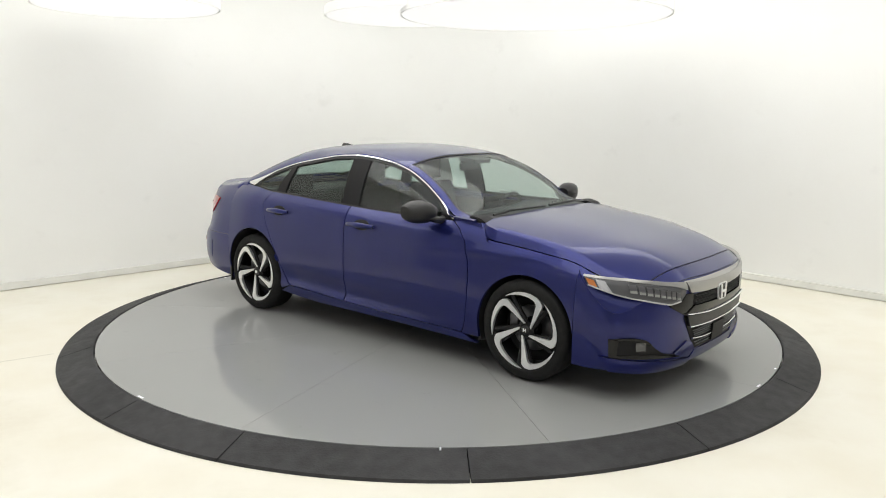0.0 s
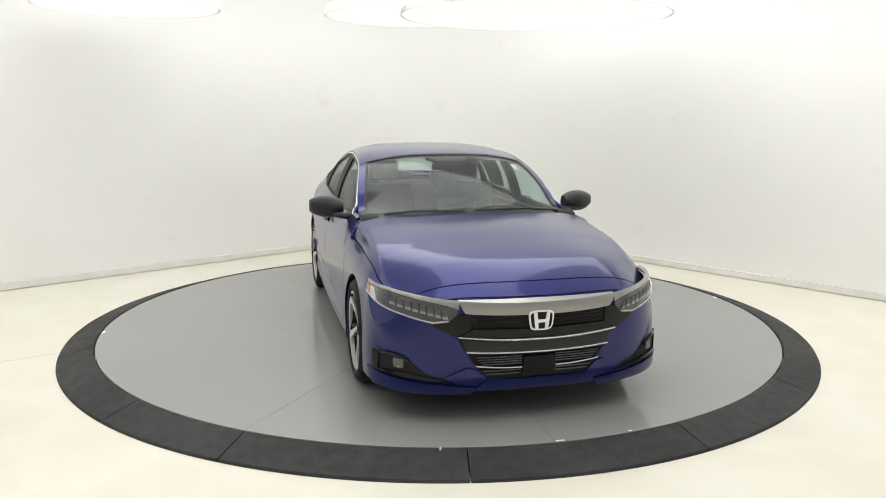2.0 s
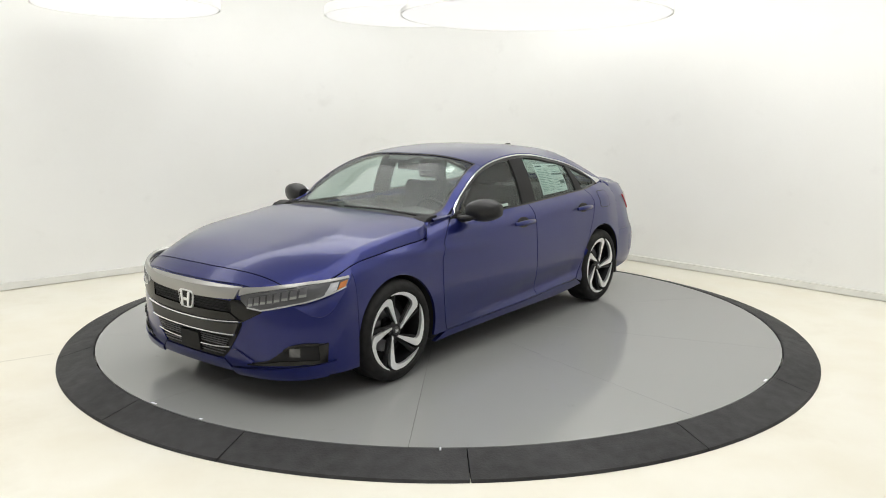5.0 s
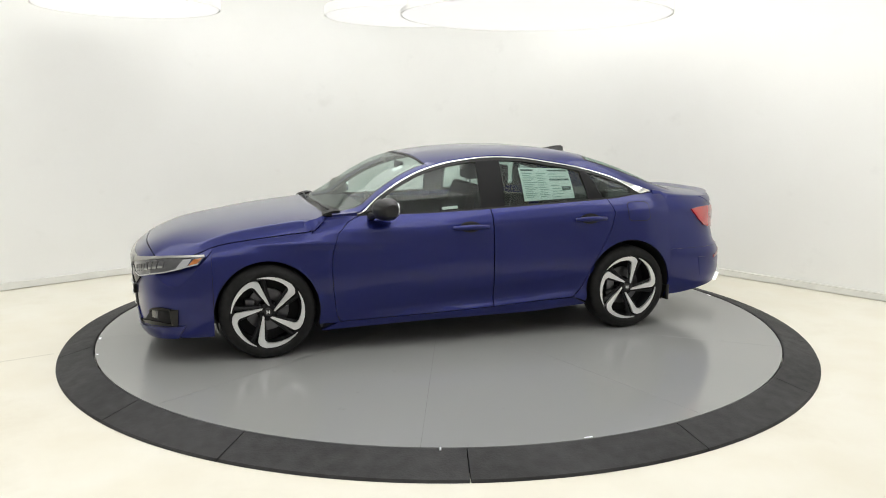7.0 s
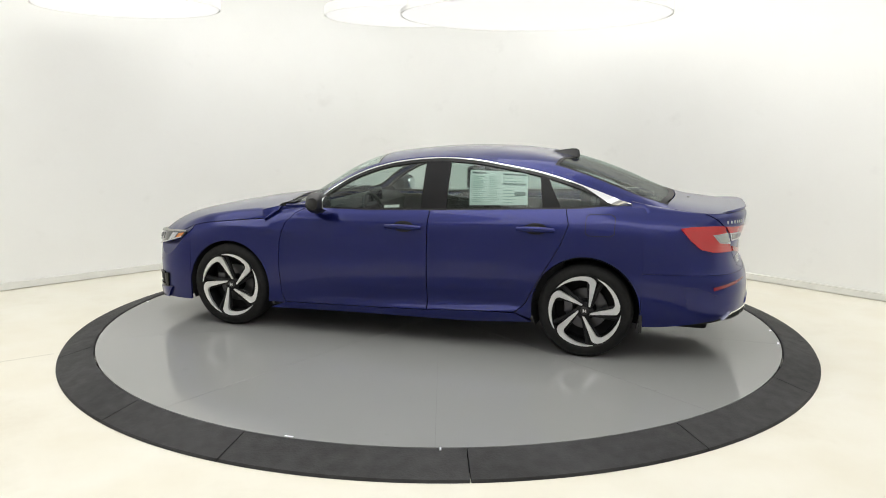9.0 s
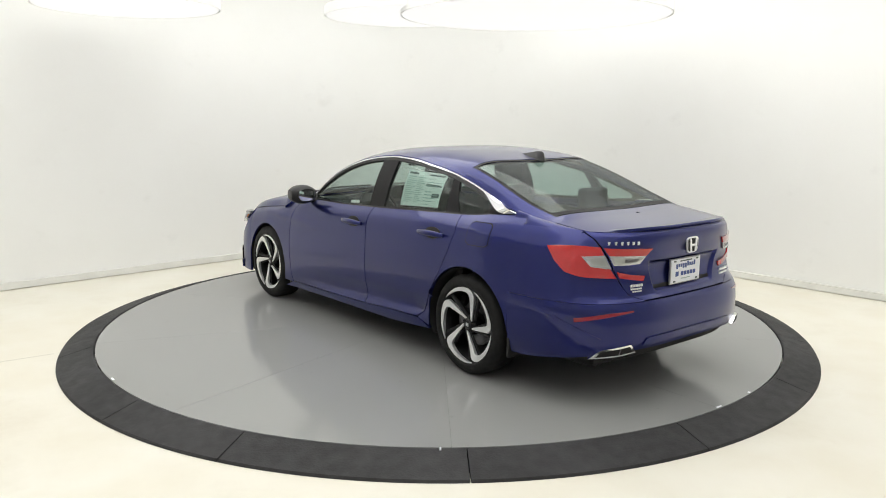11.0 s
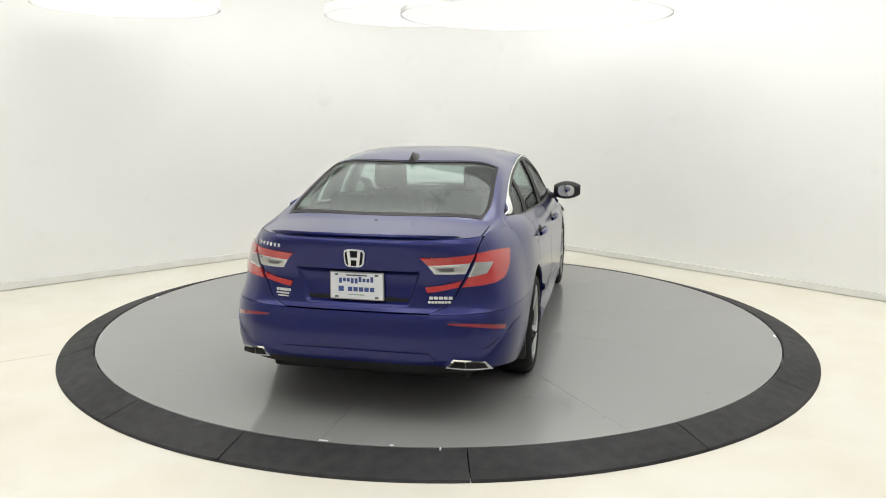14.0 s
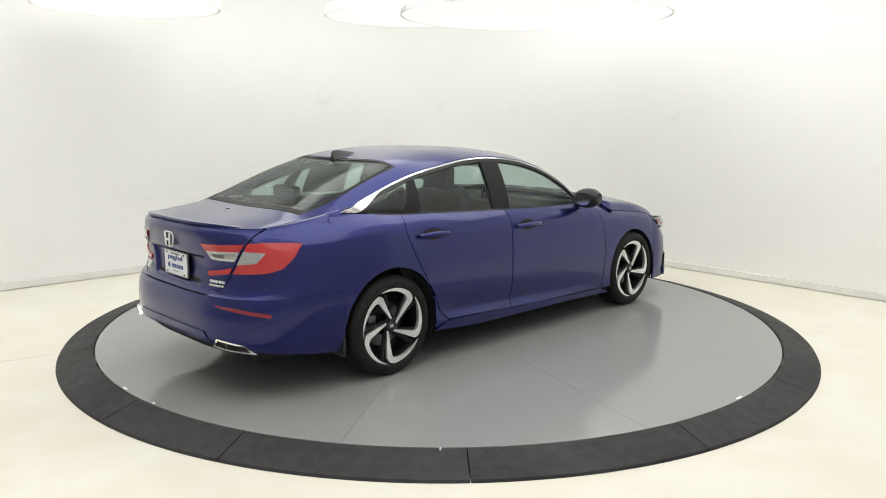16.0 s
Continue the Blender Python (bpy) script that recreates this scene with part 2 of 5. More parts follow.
def room_outline(inset=0.0, n=10):
    """The room's plan, with rounded corners."""
    lines = [(NL, WALL_L), (NR, WALL_R), (-NL, BACK), (-NR, BACK)]
    pts = []
    for k in range(4):
        (n1, d1), (n2, d2) = lines[k], lines[(k + 1) % 4]
        d1, d2 = d1 - inset, d2 - inset
        det = n1.x * n2.y - n1.y * n2.x
        c = Vector(((d1 * n2.y - d2 * n1.y) / det, (n1.x * d2 - n2.x * d1) / det, 0))
        r = 1.3 - inset
        o = c - n1 * r - n2 * r
        a1, a2 = math.atan2(n1.y, n1.x), math.atan2(n2.y, n2.x)
        while a2 - a1 > math.pi:
            a2 -= 2 * math.pi
        while a2 - a1 < -math.pi:
            a2 += 2 * math.pi
        for i in range(n + 1):
            a = a1 + (a2 - a1) * i / n
            pts.append((o.x + r * math.cos(a), o.y + r * math.sin(a)))
    return pts


CEIL = 3.7


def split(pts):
    """The white back of the booth, and the unseen side behind the camera, greyed for reflections."""
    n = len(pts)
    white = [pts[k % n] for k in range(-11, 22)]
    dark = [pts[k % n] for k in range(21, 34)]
    return white, dark


def open_wall(outer, inner, z0, z1):
    bm = bmesh.new()
    n = len(outer)
    rows = [[bm.verts.new((*p, z)) for p in o] for o, z in ((inner, z0), (inner, z1), (outer, z1), (outer, z0))]
    for k in range(4):
        a, b = rows[k], rows[(k + 1) % 4]
        for i in range(n - 1):
            bm.faces.new((a[i], a[i + 1], b[i + 1], b[i]))
    bm.faces.new([r[0] for r in rows])
    bm.faces.new([r[-1] for r in rows])
    bmesh.ops.recalc_face_normals(bm, faces=bm.faces)
    return bm


wo, do = split(room_outline(-0.12))
wi, di = split(room_outline(0.0))
structure("wall_booth", open_wall(wo, wi, FLOOR, CEIL + 0.1), WALL, "smooth white painted booth walls with faint scuffs", "wall", smooth=0.5)
# added out of view: closes the room and darkens what paint and glass reflect
structure("wall_unseen", open_wall(do, di, FLOOR, CEIL + 0.1), DIM, "unseen plain grey wall, added behind the camera to dim reflections", "wall", smooth=0.5)
bo, _ = split(room_outline(-0.002))
bi, _ = split(room_outline(0.03))
structure("baseboard", open_wall(bo, bi, FLOOR + 0.007, FLOOR + 0.075), BASE, "low white base strip along the foot of the walls", "baseboard", smooth=0.5)
bm = bmesh.new()
bm.faces.new([bm.verts.new((*p, FLOOR)) for p in room_outline(-0.1)])
structure("floor", bm, CREAM, "cream painted concrete floor with faint stains", "floor")
ja, jb = Vector((-3.645, -1.497, 0)), Vector((-2.861, -0.949, 0))
side_dir = Vector((ja.y - jb.y, jb.x - ja.x, 0)).normalized() * 0.0025
bm = bmesh.new()
bm.faces.new([bm.verts.new((p.x, p.y, FLOOR + 0.004)) for p in (ja - side_dir, jb - side_dir, jb + side_dir, ja + side_dir)])
structure("floor_joint", bm, JOINT, "thin dark joint line in the cream floor", "floor")
bm = bmesh.new()
vs = [bm.verts.new((*p, CEIL)) for p in room_outline(-0.1)]
bm.faces.new(vs[::-1])
structure("ceiling", bm, WALL, "white booth ceiling", "ceiling")


def ceiling_light(x, y, r, z=2.62):
    o = thing("ceiling_light", "large round glowing white fabric ceiling light", "light", "round ceiling lights")
    part("diffuser", lathe([(0, 0), (r * 0.99, 0), (r, 0.012), (r, 0.02)], 96, "z"), LIGHT_MAT, o)
    part("frame", lathe([(r + 0.001, 0.0), (r + 0.012, 0.0), (r + 0.012, 0.09), (0, 0.09), (0, 0.03), (r, 0.021)], 96, "z"), WALL, o)
    for k in range(3):
        a = 2 * math.pi * k / 3
        px, py = 0.7 * r * math.cos(a), 0.7 * r * math.sin(a)
        part("hanger", tube([(px, py, 0.09), (px, py, CEIL - z)], 0.004, 6), WALL, o)
    o.matrix_basis = pose(x, y, z)
    return o


ceiling_light(0.92, 1.35, 1.30)
ceiling_light(-0.28, 1.80, 0.90, 2.66)
ceiling_light(-2.85, 0.85, 0.80, 2.62)
ceiling_light(2.2, -1.6, 1.2)
ceiling_light(-1.6, -1.6, 1.2)
ceiling_light(0.5, -4.3, 1.2)



def ceiling_panel(x, y, a):
    o = thing("ceiling_panel", "large square white ceiling light panel, switched on", "light panel", "ceiling panels")
    part("diffuser", boxed((-a, -a, 0.0), (a, a, 0.02)), PANEL_MAT, o)
    for k in range(4):
        bm = boxed((-a - 0.018, a + 0.001, -0.006), (a, a + 0.018, 0.05), 0.003)
        part("frame", bm, WALL, o).matrix_basis = pose(0, 0, 0, 0, 0, 90 * k)
    o.matrix_basis = pose(x, y, CEIL - 0.055, 0, 0, 43)


for i in range(3):
    for j in range(3):
        c = Vector((0.05, -1.35, 0)) + (NL * (i - 1) + NR * (j - 1)) * 2.75
        ceiling_panel(c.x, c.y, 1.355)

# ---- turntable: a turning grey deck in a fixed black rubber ramp ----
R_DECK, R_RAMP = 2.715, 2.975
turntable = thing("turntable", "round grey painted steel turntable deck with radial seams", "turntable")


def deck_segment(a0, a1):
    bm = bmesh.new()
    n, g = 10, 0.0009
    angles = [a0 + (a1 - a0) * i / n for i in range(n + 1)]
    c = ((a0 + a1) / 2)
    shift = Vector((math.cos(c), math.sin(c), 0)) * g / math.sin((a1 - a0) / 2)
    pts = [Vector((0, 0, DECK))] + [Vector((R_DECK * math.cos(a), R_DECK * math.sin(a), DECK)) for a in angles]
    pts = [pts[0] + shift] + [p + shift for p in pts[1:]]
    top = [bm.verts.new(p) for p in pts]
    low = [bm.verts.new(p - Vector((0, 0, 0.03))) for p in pts]
    bm.faces.new(top)
    bm.faces.new(low[::-1])
    for i in range(len(pts)):
        j = (i + 1) % len(pts)
        bm.faces.new((top[i], low[i], low[j], top[j]))
    return bm


for k in range(10):
    part("deck_plate", deck_segment(math.radians(36 * k - 1.2), math.radians(36 * k + 34.8)), STEEL_GREY, turntable, smooth=None)
part("drum", lathe([(0, DECK - 0.008), (R_DECK - 0.03, DECK - 0.008), (R_DECK - 0.03, -0.098), (0, -0.098)], 96, "z"), SEAM, turntable)

ramp = thing("turntable_ramp", "black rubber ramp ring round the turntable, in joined segments", "ramp")


def ramp_segment(a0, a1):
    bm = bmesh.new()
    n = 14
    prof = [(R_DECK + 0.012, -0.0995), (R_DECK + 0.012, DECK + 0.002), (R_DECK + 0.022, DECK + 0.005), (R_DECK + 0.04, DECK + 0.002), (R_RAMP - 0.008, -0.084), (R_RAMP, -0.0995)]
    rows = []
    for i in range(n + 1):
        a = a0 + (a1 - a0) * i / n
        rows.append([bm.verts.new((r * math.cos(a), r * math.sin(a), z)) for r, z in prof])
    m = len(prof)
    for a, b in zip(rows, rows[1:]):
        for k in range(m):
            bm.faces.new((a[k], a[(k + 1) % m], b[(k + 1) % m], b[k]))
    bm.faces.new(rows[0])
    bm.faces.new(rows[-1])
    bmesh.ops.recalc_face_normals(bm, faces=bm.faces)
    return bm


RAMP_CUTS = [-158.5, -131.0, -112.5, -87.0, -61.0, -36.5, -13.0, 12.0, 37.0, 62.0, 87.0, 112.0, 137.0, 162.0, 180.5]
for a0, a1 in zip(RAMP_CUTS, RAMP_CUTS[1:] + [201.5]):
    part("ramp_segment", ramp_segment(math.radians(a0 + 0.06), math.radians(a1 - 0.06)), RAMP, ramp, smooth=0.3)
part("index_mark", boxed((0.003, -2.757, DECK + 0.0005), (0.013, -2.728, DECK + 0.0075), 0.001), PLATE, ramp, "white index mark")
for ang, w in ((-0.6, 0.05), (8.4, 0.02), (90.0, 0.05), (179.2, 0.05), (187.0, 0.02), (268.4, 0.06)):
    bm = boxed((R_DECK - 0.020, -w / 2, DECK - 0.0005), (R_DECK - 0.006, w / 2, DECK + 0.0012))
    part("tape_mark", bm, PLATE, turntable, "small white tape mark").matrix_basis = pose(0, 0, 0, 0, 0, ang)

# ---- the car: x forward from the middle of the wheelbase, y to its left, z up from the deck ----
car = thing("car", "metallic blue four-door sedan with black and silver wheels on the turntable", "car")

roof_z = spl([2.36, 2.33, 2.28, 2.20, 2.0, 1.72, 1.48, 1.24, 0.98, 0.762, 0.522, 0.331, 0.047, -0.19, -0.43, -0.66, -0.9, -1.14, -1.38, -1.62, -1.86, -2.02, -2.2, -2.4, -2.52],
             [0.62, 0.672, 0.716, 0.769, 0.847, 0.906, 0.946, 0.974, 0.999, 1.135, 1.275, 1.35, 1.395, 1.415, 1.424, 1.421, 1.402, 1.362, 1.297, 1.208, 1.106, 1.058, 1.038, 1.016, 1.0])
edge_y_base = spl([2.36, 2.2, 2.0, 1.84, 1.71, 1.5, 1.25, 1.04, 0.97, 0.76, 0.588, 0.416, 0.245, 0.03, -0.33, -0.82, -1.03, -1.25, -1.47, -1.727, -2.0, -2.35, -2.5],
             [0.72, 0.74, 0.78, 0.815, 0.825, 0.83, 0.825, 0.80, 0.785, 0.770, 0.745, 0.713, 0.682, 0.661, 0.650, 0.652, 0.659, 0.671, 0.687, 0.703, 0.675, 0.66, 0.65])
edge_z = spl([2.36, 2.2, 2.0, 1.84, 1.71, 1.5, 1.25, 1.12, 1.06, 1.02, 0.995, 0.97, 0.76, 0.588, 0.416, 0.245, 0.03, -0.18, -0.33, -0.52, -0.82, -1.03, -1.25, -1.47, -1.727, -2.0, -2.35, -2.5],
             [0.60, 0.645, 0.70, 0.745, 0.785, 0.814, 0.840, 0.853, 0.872, 0.905, 0.942, 0.952, 0.970, 1.092, 1.197, 1.270, 1.324, 1.350, 1.358, 1.350, 1.308, 1.272, 1.214, 1.14, 1.06, 1.02, 0.985, 0.97])
belt_z = spl([2.1, 2.0, 1.84, 1.71, 1.5, 1.25, 1.12, 1.06, 1.02, 0.995, 0.97, 0.8, 0.24, -0.18, -0.6, -1.02, -1.30, -1.5, -1.7, -2.0, -2.3],
             [0.66, 0.694, 0.741, 0.781, 0.810, 0.836, 0.849, 0.868, 0.901, 0.938, 0.946, 0.950, 0.953, 0.967, 0.985, 1.005, 1.016, 1.037, 1.050, 1.02, 0.99])
# the top of the body side without the cut of the hood's corner
side_top = spl([2.1, 2.0, 1.84, 1.71, 1.5, 1.25, 1.04, 0.9, 0.8, 0.24, -0.18, -0.6, -1.02, -1.30, -1.5, -1.7, -2.0, -2.3],
               [0.66, 0.694, 0.741, 0.781, 0.810, 0.850, 0.905, 0.935, 0.950, 0.953, 0.967, 0.985, 1.005, 1.016, 1.037, 1.050, 1.02, 0.99])
belt_y = spl([2.1, 2.0, 1.84, 1.71, 1.5, 1.25, 1.04, 0.97, 0.8, 0.0, -1.0, -1.4, -1.7, -2.0, -2.3],
             [0.785, 0.80, 0.824, 0.829, 0.834, 0.829, 0.806, 0.80, 0.803, 0.815, 0.80, 0.765, 0.710, 0.675, 0.66])
wide = spl([2.1, 1.9, 1.7, 1.4, 0.9, 0.3, -0.4, -1.0, -1.5, -1.8, -2.1, -2.4],
           [0.895, 0.902, 0.906, 0.914, 0.913, 0.912, 0.910, 0.908, 0.910, 0.885, 0.855, 0.80])
shoulder = spl([0, 0.05, 0.10, 0.16, 0.25, 0.36, 0.46, 0.56, 0.62, 0.68, 0.73, 0.84], [0, 0.50, 0.74, 0.86, 0.93, 0.985, 1.0, 0.95, 0.80, 0.72, 1.0, 0.80])


plain = spl([0, 0.05, 0.10, 0.16, 0.25, 0.36, 0.46, 0.60, 0.75, 0.88], [0, 0.46, 0.69, 0.81, 0.90, 0.965, 1.0, 0.985, 0.90, 0.70])


def side_y(x, z):
    """Half width of the lower body."""
    d = max(side_top(x) - z, 0) * (1 - 0.3 * min(max((-1.3 - x) / 0.5, 0), 1) * min(max((z - 0.45) / 0.3, 0), 1))
    lo, hi = belt_y(x), wide(x)
    k = min(max((0.85 - x) / 0.9, 0), 1) * min(max((1.12 - abs(x)) / 0.25, 0), 1)
    crease = 0.0
    if 0.1 < x < 1.75:
        fade = min((x - 0.1) / 0.8, 1) * min((1.75 - x) / 0.3, 1)
        crease = 0.008 * fade * math.exp(-((z - 0.790 + 0.045 * (1.45 - x)) / 0.030) ** 2)
    return lo + (hi - lo) * (k * shoulder(d) + (1 - k) * plain(d)) + crease


def edge_y(x):
    """Half width at the upper edge; along the hood it lies on the body side."""
    base = edge_y_base(x)
    k = min(max((x - 0.965) / 0.03, 0), 1) * min(max((1.95 - x) / 0.2, 0), 1)
    return base if k == 0 else base + k * (side_y(x, edge_z(x) - 0.004) - 0.002 - base)


def on_side(x, z):
    return (x, side_y(x, z), z)


def on_window(x, z):
    """The leaning side of the cabin above the belt."""
    b, t = belt_z(x), edge_z(x)
    s = (z - b) / max(t - b, 0.07)
    s = min(max(s, -0.3), 1.2)
    return (x, belt_y(x) + (edge_y(x) - belt_y(x)) * s + 0.018 * math.sin(math.pi * min(max(s, 0), 1)), z)


NOSE_N, NOSE_A, NOSE_W = 2.75, 1.78, 0.912


def squash(y):
    return max(1 - min(abs(y) / NOSE_W, 0.999) ** NOSE_N, 1e-4) ** (1 / NOSE_N)


top_power = spl([0.98, 0.3, -0.3, -0.8, -1.2, -1.8, -2.05, -2.5], [2.6, 2.9, 3.4, 4.4, 7.0, 7.0, 4.0, 3.2])


def on_top(x, y):
    """Hood, glass, roof and trunk from above."""
    xe = x
    if x > NOSE_A:
        xe = min(NOSE_A + (x - NOSE_A) / max(squash(y), 0.2), 2.36)
    e = edge_y(x)
    c = roof_z(xe)
    drop = max(roof_z(x) - edge_z(x), 0)
    k = 5.0 if x > 0.98 else top_power(x)
    return (x, y, c - drop * min(abs(y) / e, 1.2) ** k)


nose_x = spl([0.12, 0.17, 0.22, 0.30, 0.40, 0.50, 0.58, 0.64, 0.68, 0.72, 0.77], [2.24, 2.29, 2.302, 2.308, 2.316, 2.323, 2.328, 2.328, 2.315, 2.285, 2.21])


def nose_w(z):
    return side_y(NOSE_A, z)


tail_x = spl([0.18, 0.24, 0.30, 0.36, 0.46, 0.56, 0.60, 0.63, 0.75, 0.88, 0.97, 1.02], [-2.40, -2.455, -2.50, -2.518, -2.522, -2.508, -2.49, -2.462, -2.446, -2.475, -2.495, -2.47])
TAIL_A = -1.80


def tail_w(z):
    return side_y(TAIL_A, z)



def on_nose(a, z):
    """Front end; a runs from 0 at the middle to 90 at the wheel arch."""
    s, c = math.sin(math.radians(a)), math.cos(math.radians(a))
    nx = NOSE_N - 0.4 * min(max((z - 0.45) / 0.15, 0), 1)
    return (NOSE_A + (nose_x(z) - NOSE_A) * max(c, 0) ** (2 / nx), nose_w(z) * s ** (2 / NOSE_N) if s > 0 else -nose_w(z) * (-s) ** (2 / NOSE_N), z)


def on_tail(a, z):
    s, c = math.sin(math.radians(a)), math.cos(math.radians(a))
    n = 3.4 + 0.1 * min(max((0.52 - z) / 0.2, 0), 1)
    x = TAIL_A + (tail_x(z) - TAIL_A) * max(c, 0) ** (2 / n)
    shear = 0.045 + 0.16 * min(max((z - 0.55) / 0.40, 0), 1)
    return (x, math.copysign(tail_w(z) * abs(s) ** (2 / n), s) * (1 - shear * (TAIL_A - x)), z)


def nose_a(y, z=0.5):
    return math.degrees(math.asin(min(abs(y) / NOSE_W, 1) ** (NOSE_N / 2))) * (1 if y >= 0 else -1)


def tail_a(y, z=0.6):
    lo, hi = 0.0, 90.0
    for _ in range(30):
        m = (lo + hi) / 2
        if on_tail(m, z)[1] < abs(y):
            lo = m
        else:
            hi = m
    return lo if y >= 0 else -lo


def tail_ax(x, z):
    """The angle at which the rear end's surface passes the station x."""
    n = 3.4 + 0.1 * min(max((0.52 - z) / 0.2, 0), 1)
    return math.degrees(math.acos(min(max((TAIL_A - x) / (TAIL_A - tail_x(z)), 0.0), 1.0) ** (n / 2)))


def np_(pts):
    """Nose points given as (y, z) to (a, z)."""
    return [(nose_a(y, z), z) for y, z in pts]


def tp_(pts):
    return [(tail_a(y, z), z) for y, z in pts]


def arc(cx, cz, r, a0, a1, n=24):
    return [(cx + r * math.cos(math.radians(a0 + (a1 - a0) * i / n)), cz + r * math.sin(math.radians(a0 + (a1 - a0) * i / n))) for i in range(n + 1)]


FX, RX, HUB = 1.417, -1.417, 0.305
SIDES = ((1, "left"), (-1, "right"))

# --- lower sides ---
for sd, _ in SIDES:
    # front fender: a strip behind the wheel and the part over it
    edge = [(0.919, 0.20), (0.947, 0.273), (0.965, 0.446), (0.970, 0.573), (0.963, 0.698), (0.921, 0.829), (0.845, 0.908), (0.762, 0.952)]
    low = [(1.064, 0.20)] + arc(FX, HUB, 0.362, 194, 120, 16)
    bm = skin(coons(edge[:5], low, 16, 5), on_side, 0.02, 0, sd)
    part("fender_rear", bm, PAINT, car)
    low = [edge[4]] + arc(FX, HUB, 0.362, 120, 8, 24)
    high = [(0.762, 0.952), (0.87, 0.951)] + [(x, edge_z(x) - 0.005) for x in np.linspace(0.965, 1.10, 28)]
    high += [(x, edge_z(x) - 0.004) for x in np.linspace(1.12, NOSE_A - 0.0003, 20)]
    part("fender", skin(coons(low, high, 110, 24, start=edge[4:], end=[low[-1], high[-1]]), on_side, 0.02, 0, sd), PAINT, car)
    part("cowl_side", skin(coons([(x, belt_z(x) - 0.010) for x in np.linspace(0.945, 0.765, 8)], [(x, edge_z(x) + 0.006) for x in np.linspace(0.945, 0.765, 8)], 10, 3), on_window, 0.03, 0.0015, sd), PAINT, car)
    # front door
    low = [(0.913, 0.208), (0.24, 0.222), (-0.252, 0.238)]
    high = [(0.755, 0.949), (0.5, 0.951), (0.24, 0.952), (-0.248, 0.969)]
    fd = part("front_door", skin(coons(low, high, 30, 34, start=[(0.913, 0.208), (0.941, 0.273), (0.959, 0.446), (0.964, 0.573), (0.957, 0.698), (0.915, 0.829), (0.839, 0.908), (0.755, 0.949)]), on_side, 0.02, 0, sd), PAINT, car)
    # rear door
    low = [(-0.260, 0.238), (-0.6, 0.257), (-0.915, 0.268)]
    high = [(-0.256, 0.969), (-0.6, 0.984), (-1.02, 1.004), (-1.252, 1.012)]
    rd = part("rear_door", skin(coons(low, high, 30, 34, end=[(-0.915, 0.268), (-0.984, 0.322), (-1.063, 0.475), (-1.163, 0.645), (-1.232, 0.771), (-1.283, 0.91), (-1.252, 1.012)]), on_side, 0.02, 0, sd), PAINT, car)
    # sill
    low = [(1.05, 0.15), (0.24, 0.168), (-0.6, 0.172), (-1.04, 0.20)]
    high = [(0.92, 0.202), (0.24, 0.216), (-0.26, 0.232), (-0.6, 0.251), (-0.925, 0.258)]
    part("sill", skin(coons(low, high, 30, 5), on_side, 0.03, 0, sd), PAINT, car)
    # rear quarter
    edge = [(-0.924, 0.262), (-0.990, 0.318), (-1.069, 0.473), (-1.168, 0.643), (-1.237, 0.770), (-1.289, 0.911), (-1.257, 1.012)]
    low = [(-1.035, 0.225)] + arc(RX, HUB + 0.012, 0.378, -10, 60, 14)
    part("quarter_front", skin(coons(edge[:5], low, 18, 5), on_side, 0.02, 0, sd), PAINT, car)
    low = arc(RX, HUB + 0.012, 0.378, 60, 180, 30)
    high = [(-1.257, 1.012), (-1.36, 1.018), (-1.5, 1.035), (-1.7, 1.048), (TAIL_A, 1.035)]
    quarter = part("rear_quarter", skin(coons(low, high, 44, 16, start=[low[0]] + edge[4:], end=[low[-1], (TAIL_A + 0.0002, 0.5), (TAIL_A + 0.0002, 0.8), (TAIL_A + 0.0002, 1.035)]), on_side, 0.02, 0, sd), PAINT, car)
    part("quarter_rear", skin(coons([(-1.785, 0.19), (TAIL_A, 0.19)], [(-1.793, 0.32), (TAIL_A, 0.32)], 2, 4), on_side, 0.02, 0, sd), PAINT, car)
    # fuel flap on the left side only
    if sd > 0:
        g = coons([(-1.405, 0.862), (-1.43, 0.845), (-1.575, 0.845), (-1.598, 0.862)], [(-1.405, 0.966), (-1.43, 0.984), (-1.575, 0.984), (-1.598, 0.966)], 12, 8)
        part("fuel_flap_gap", skin(g, lambda x, z: on_side(-1.5 + (x + 1.5) * 1.05, 0.915 + (z - 0.915) * 1.07), 0.004, 0.0008, sd), DARK, quarter)
        part("fuel_flap", skin(g, on_side, 0.004, 0.002, sd), PAINT, quarter)
    # handles, with flat black ovals behind for the shade in their cups
    for (x0, x1, z0), door in (((0.070, -0.205, 0.845), fd), ((-0.925, -1.190, 0.872), rd)):
        xm = (x0 + x1) / 2
        cup = [(xm + 0.085 * math.cos(a), z0 + 0.002 + 0.040 * math.sin(a)) for a in np.linspace(math.pi, 0, 12)]
        cup2 = [(xm + 0.085 * math.cos(a), z0 + 0.002 - 0.040 * math.sin(a)) for a in np.linspace(math.pi, 0, 12)]
        part("cup_shade", skin(coons(cup2, cup, 12, 6), on_side, 0.004, 0.0025, sd), SATIN, door)
        pts = []
        for i in range(13):
            s = i / 12
            x = x0 + (x1 - x0) * s
            pts.append((x, sd * (side_y(x, z0) + 0.017 + 0.022 * math.sin(math.pi * s) ** 0.6), z0 + 0.004 * math.sin(math.pi * s)))
        h = tube(pts, [0.008 + 0.010 * math.sin(math.pi * min(max(i / 12, 0.06), 0.94)) ** 0.5 for i in range(13)], 12)
        for v in h.verts:
            v.co.z = z0 + (v.co.z - z0) * 1.15
        part("door_handle", h, PAINT, door)
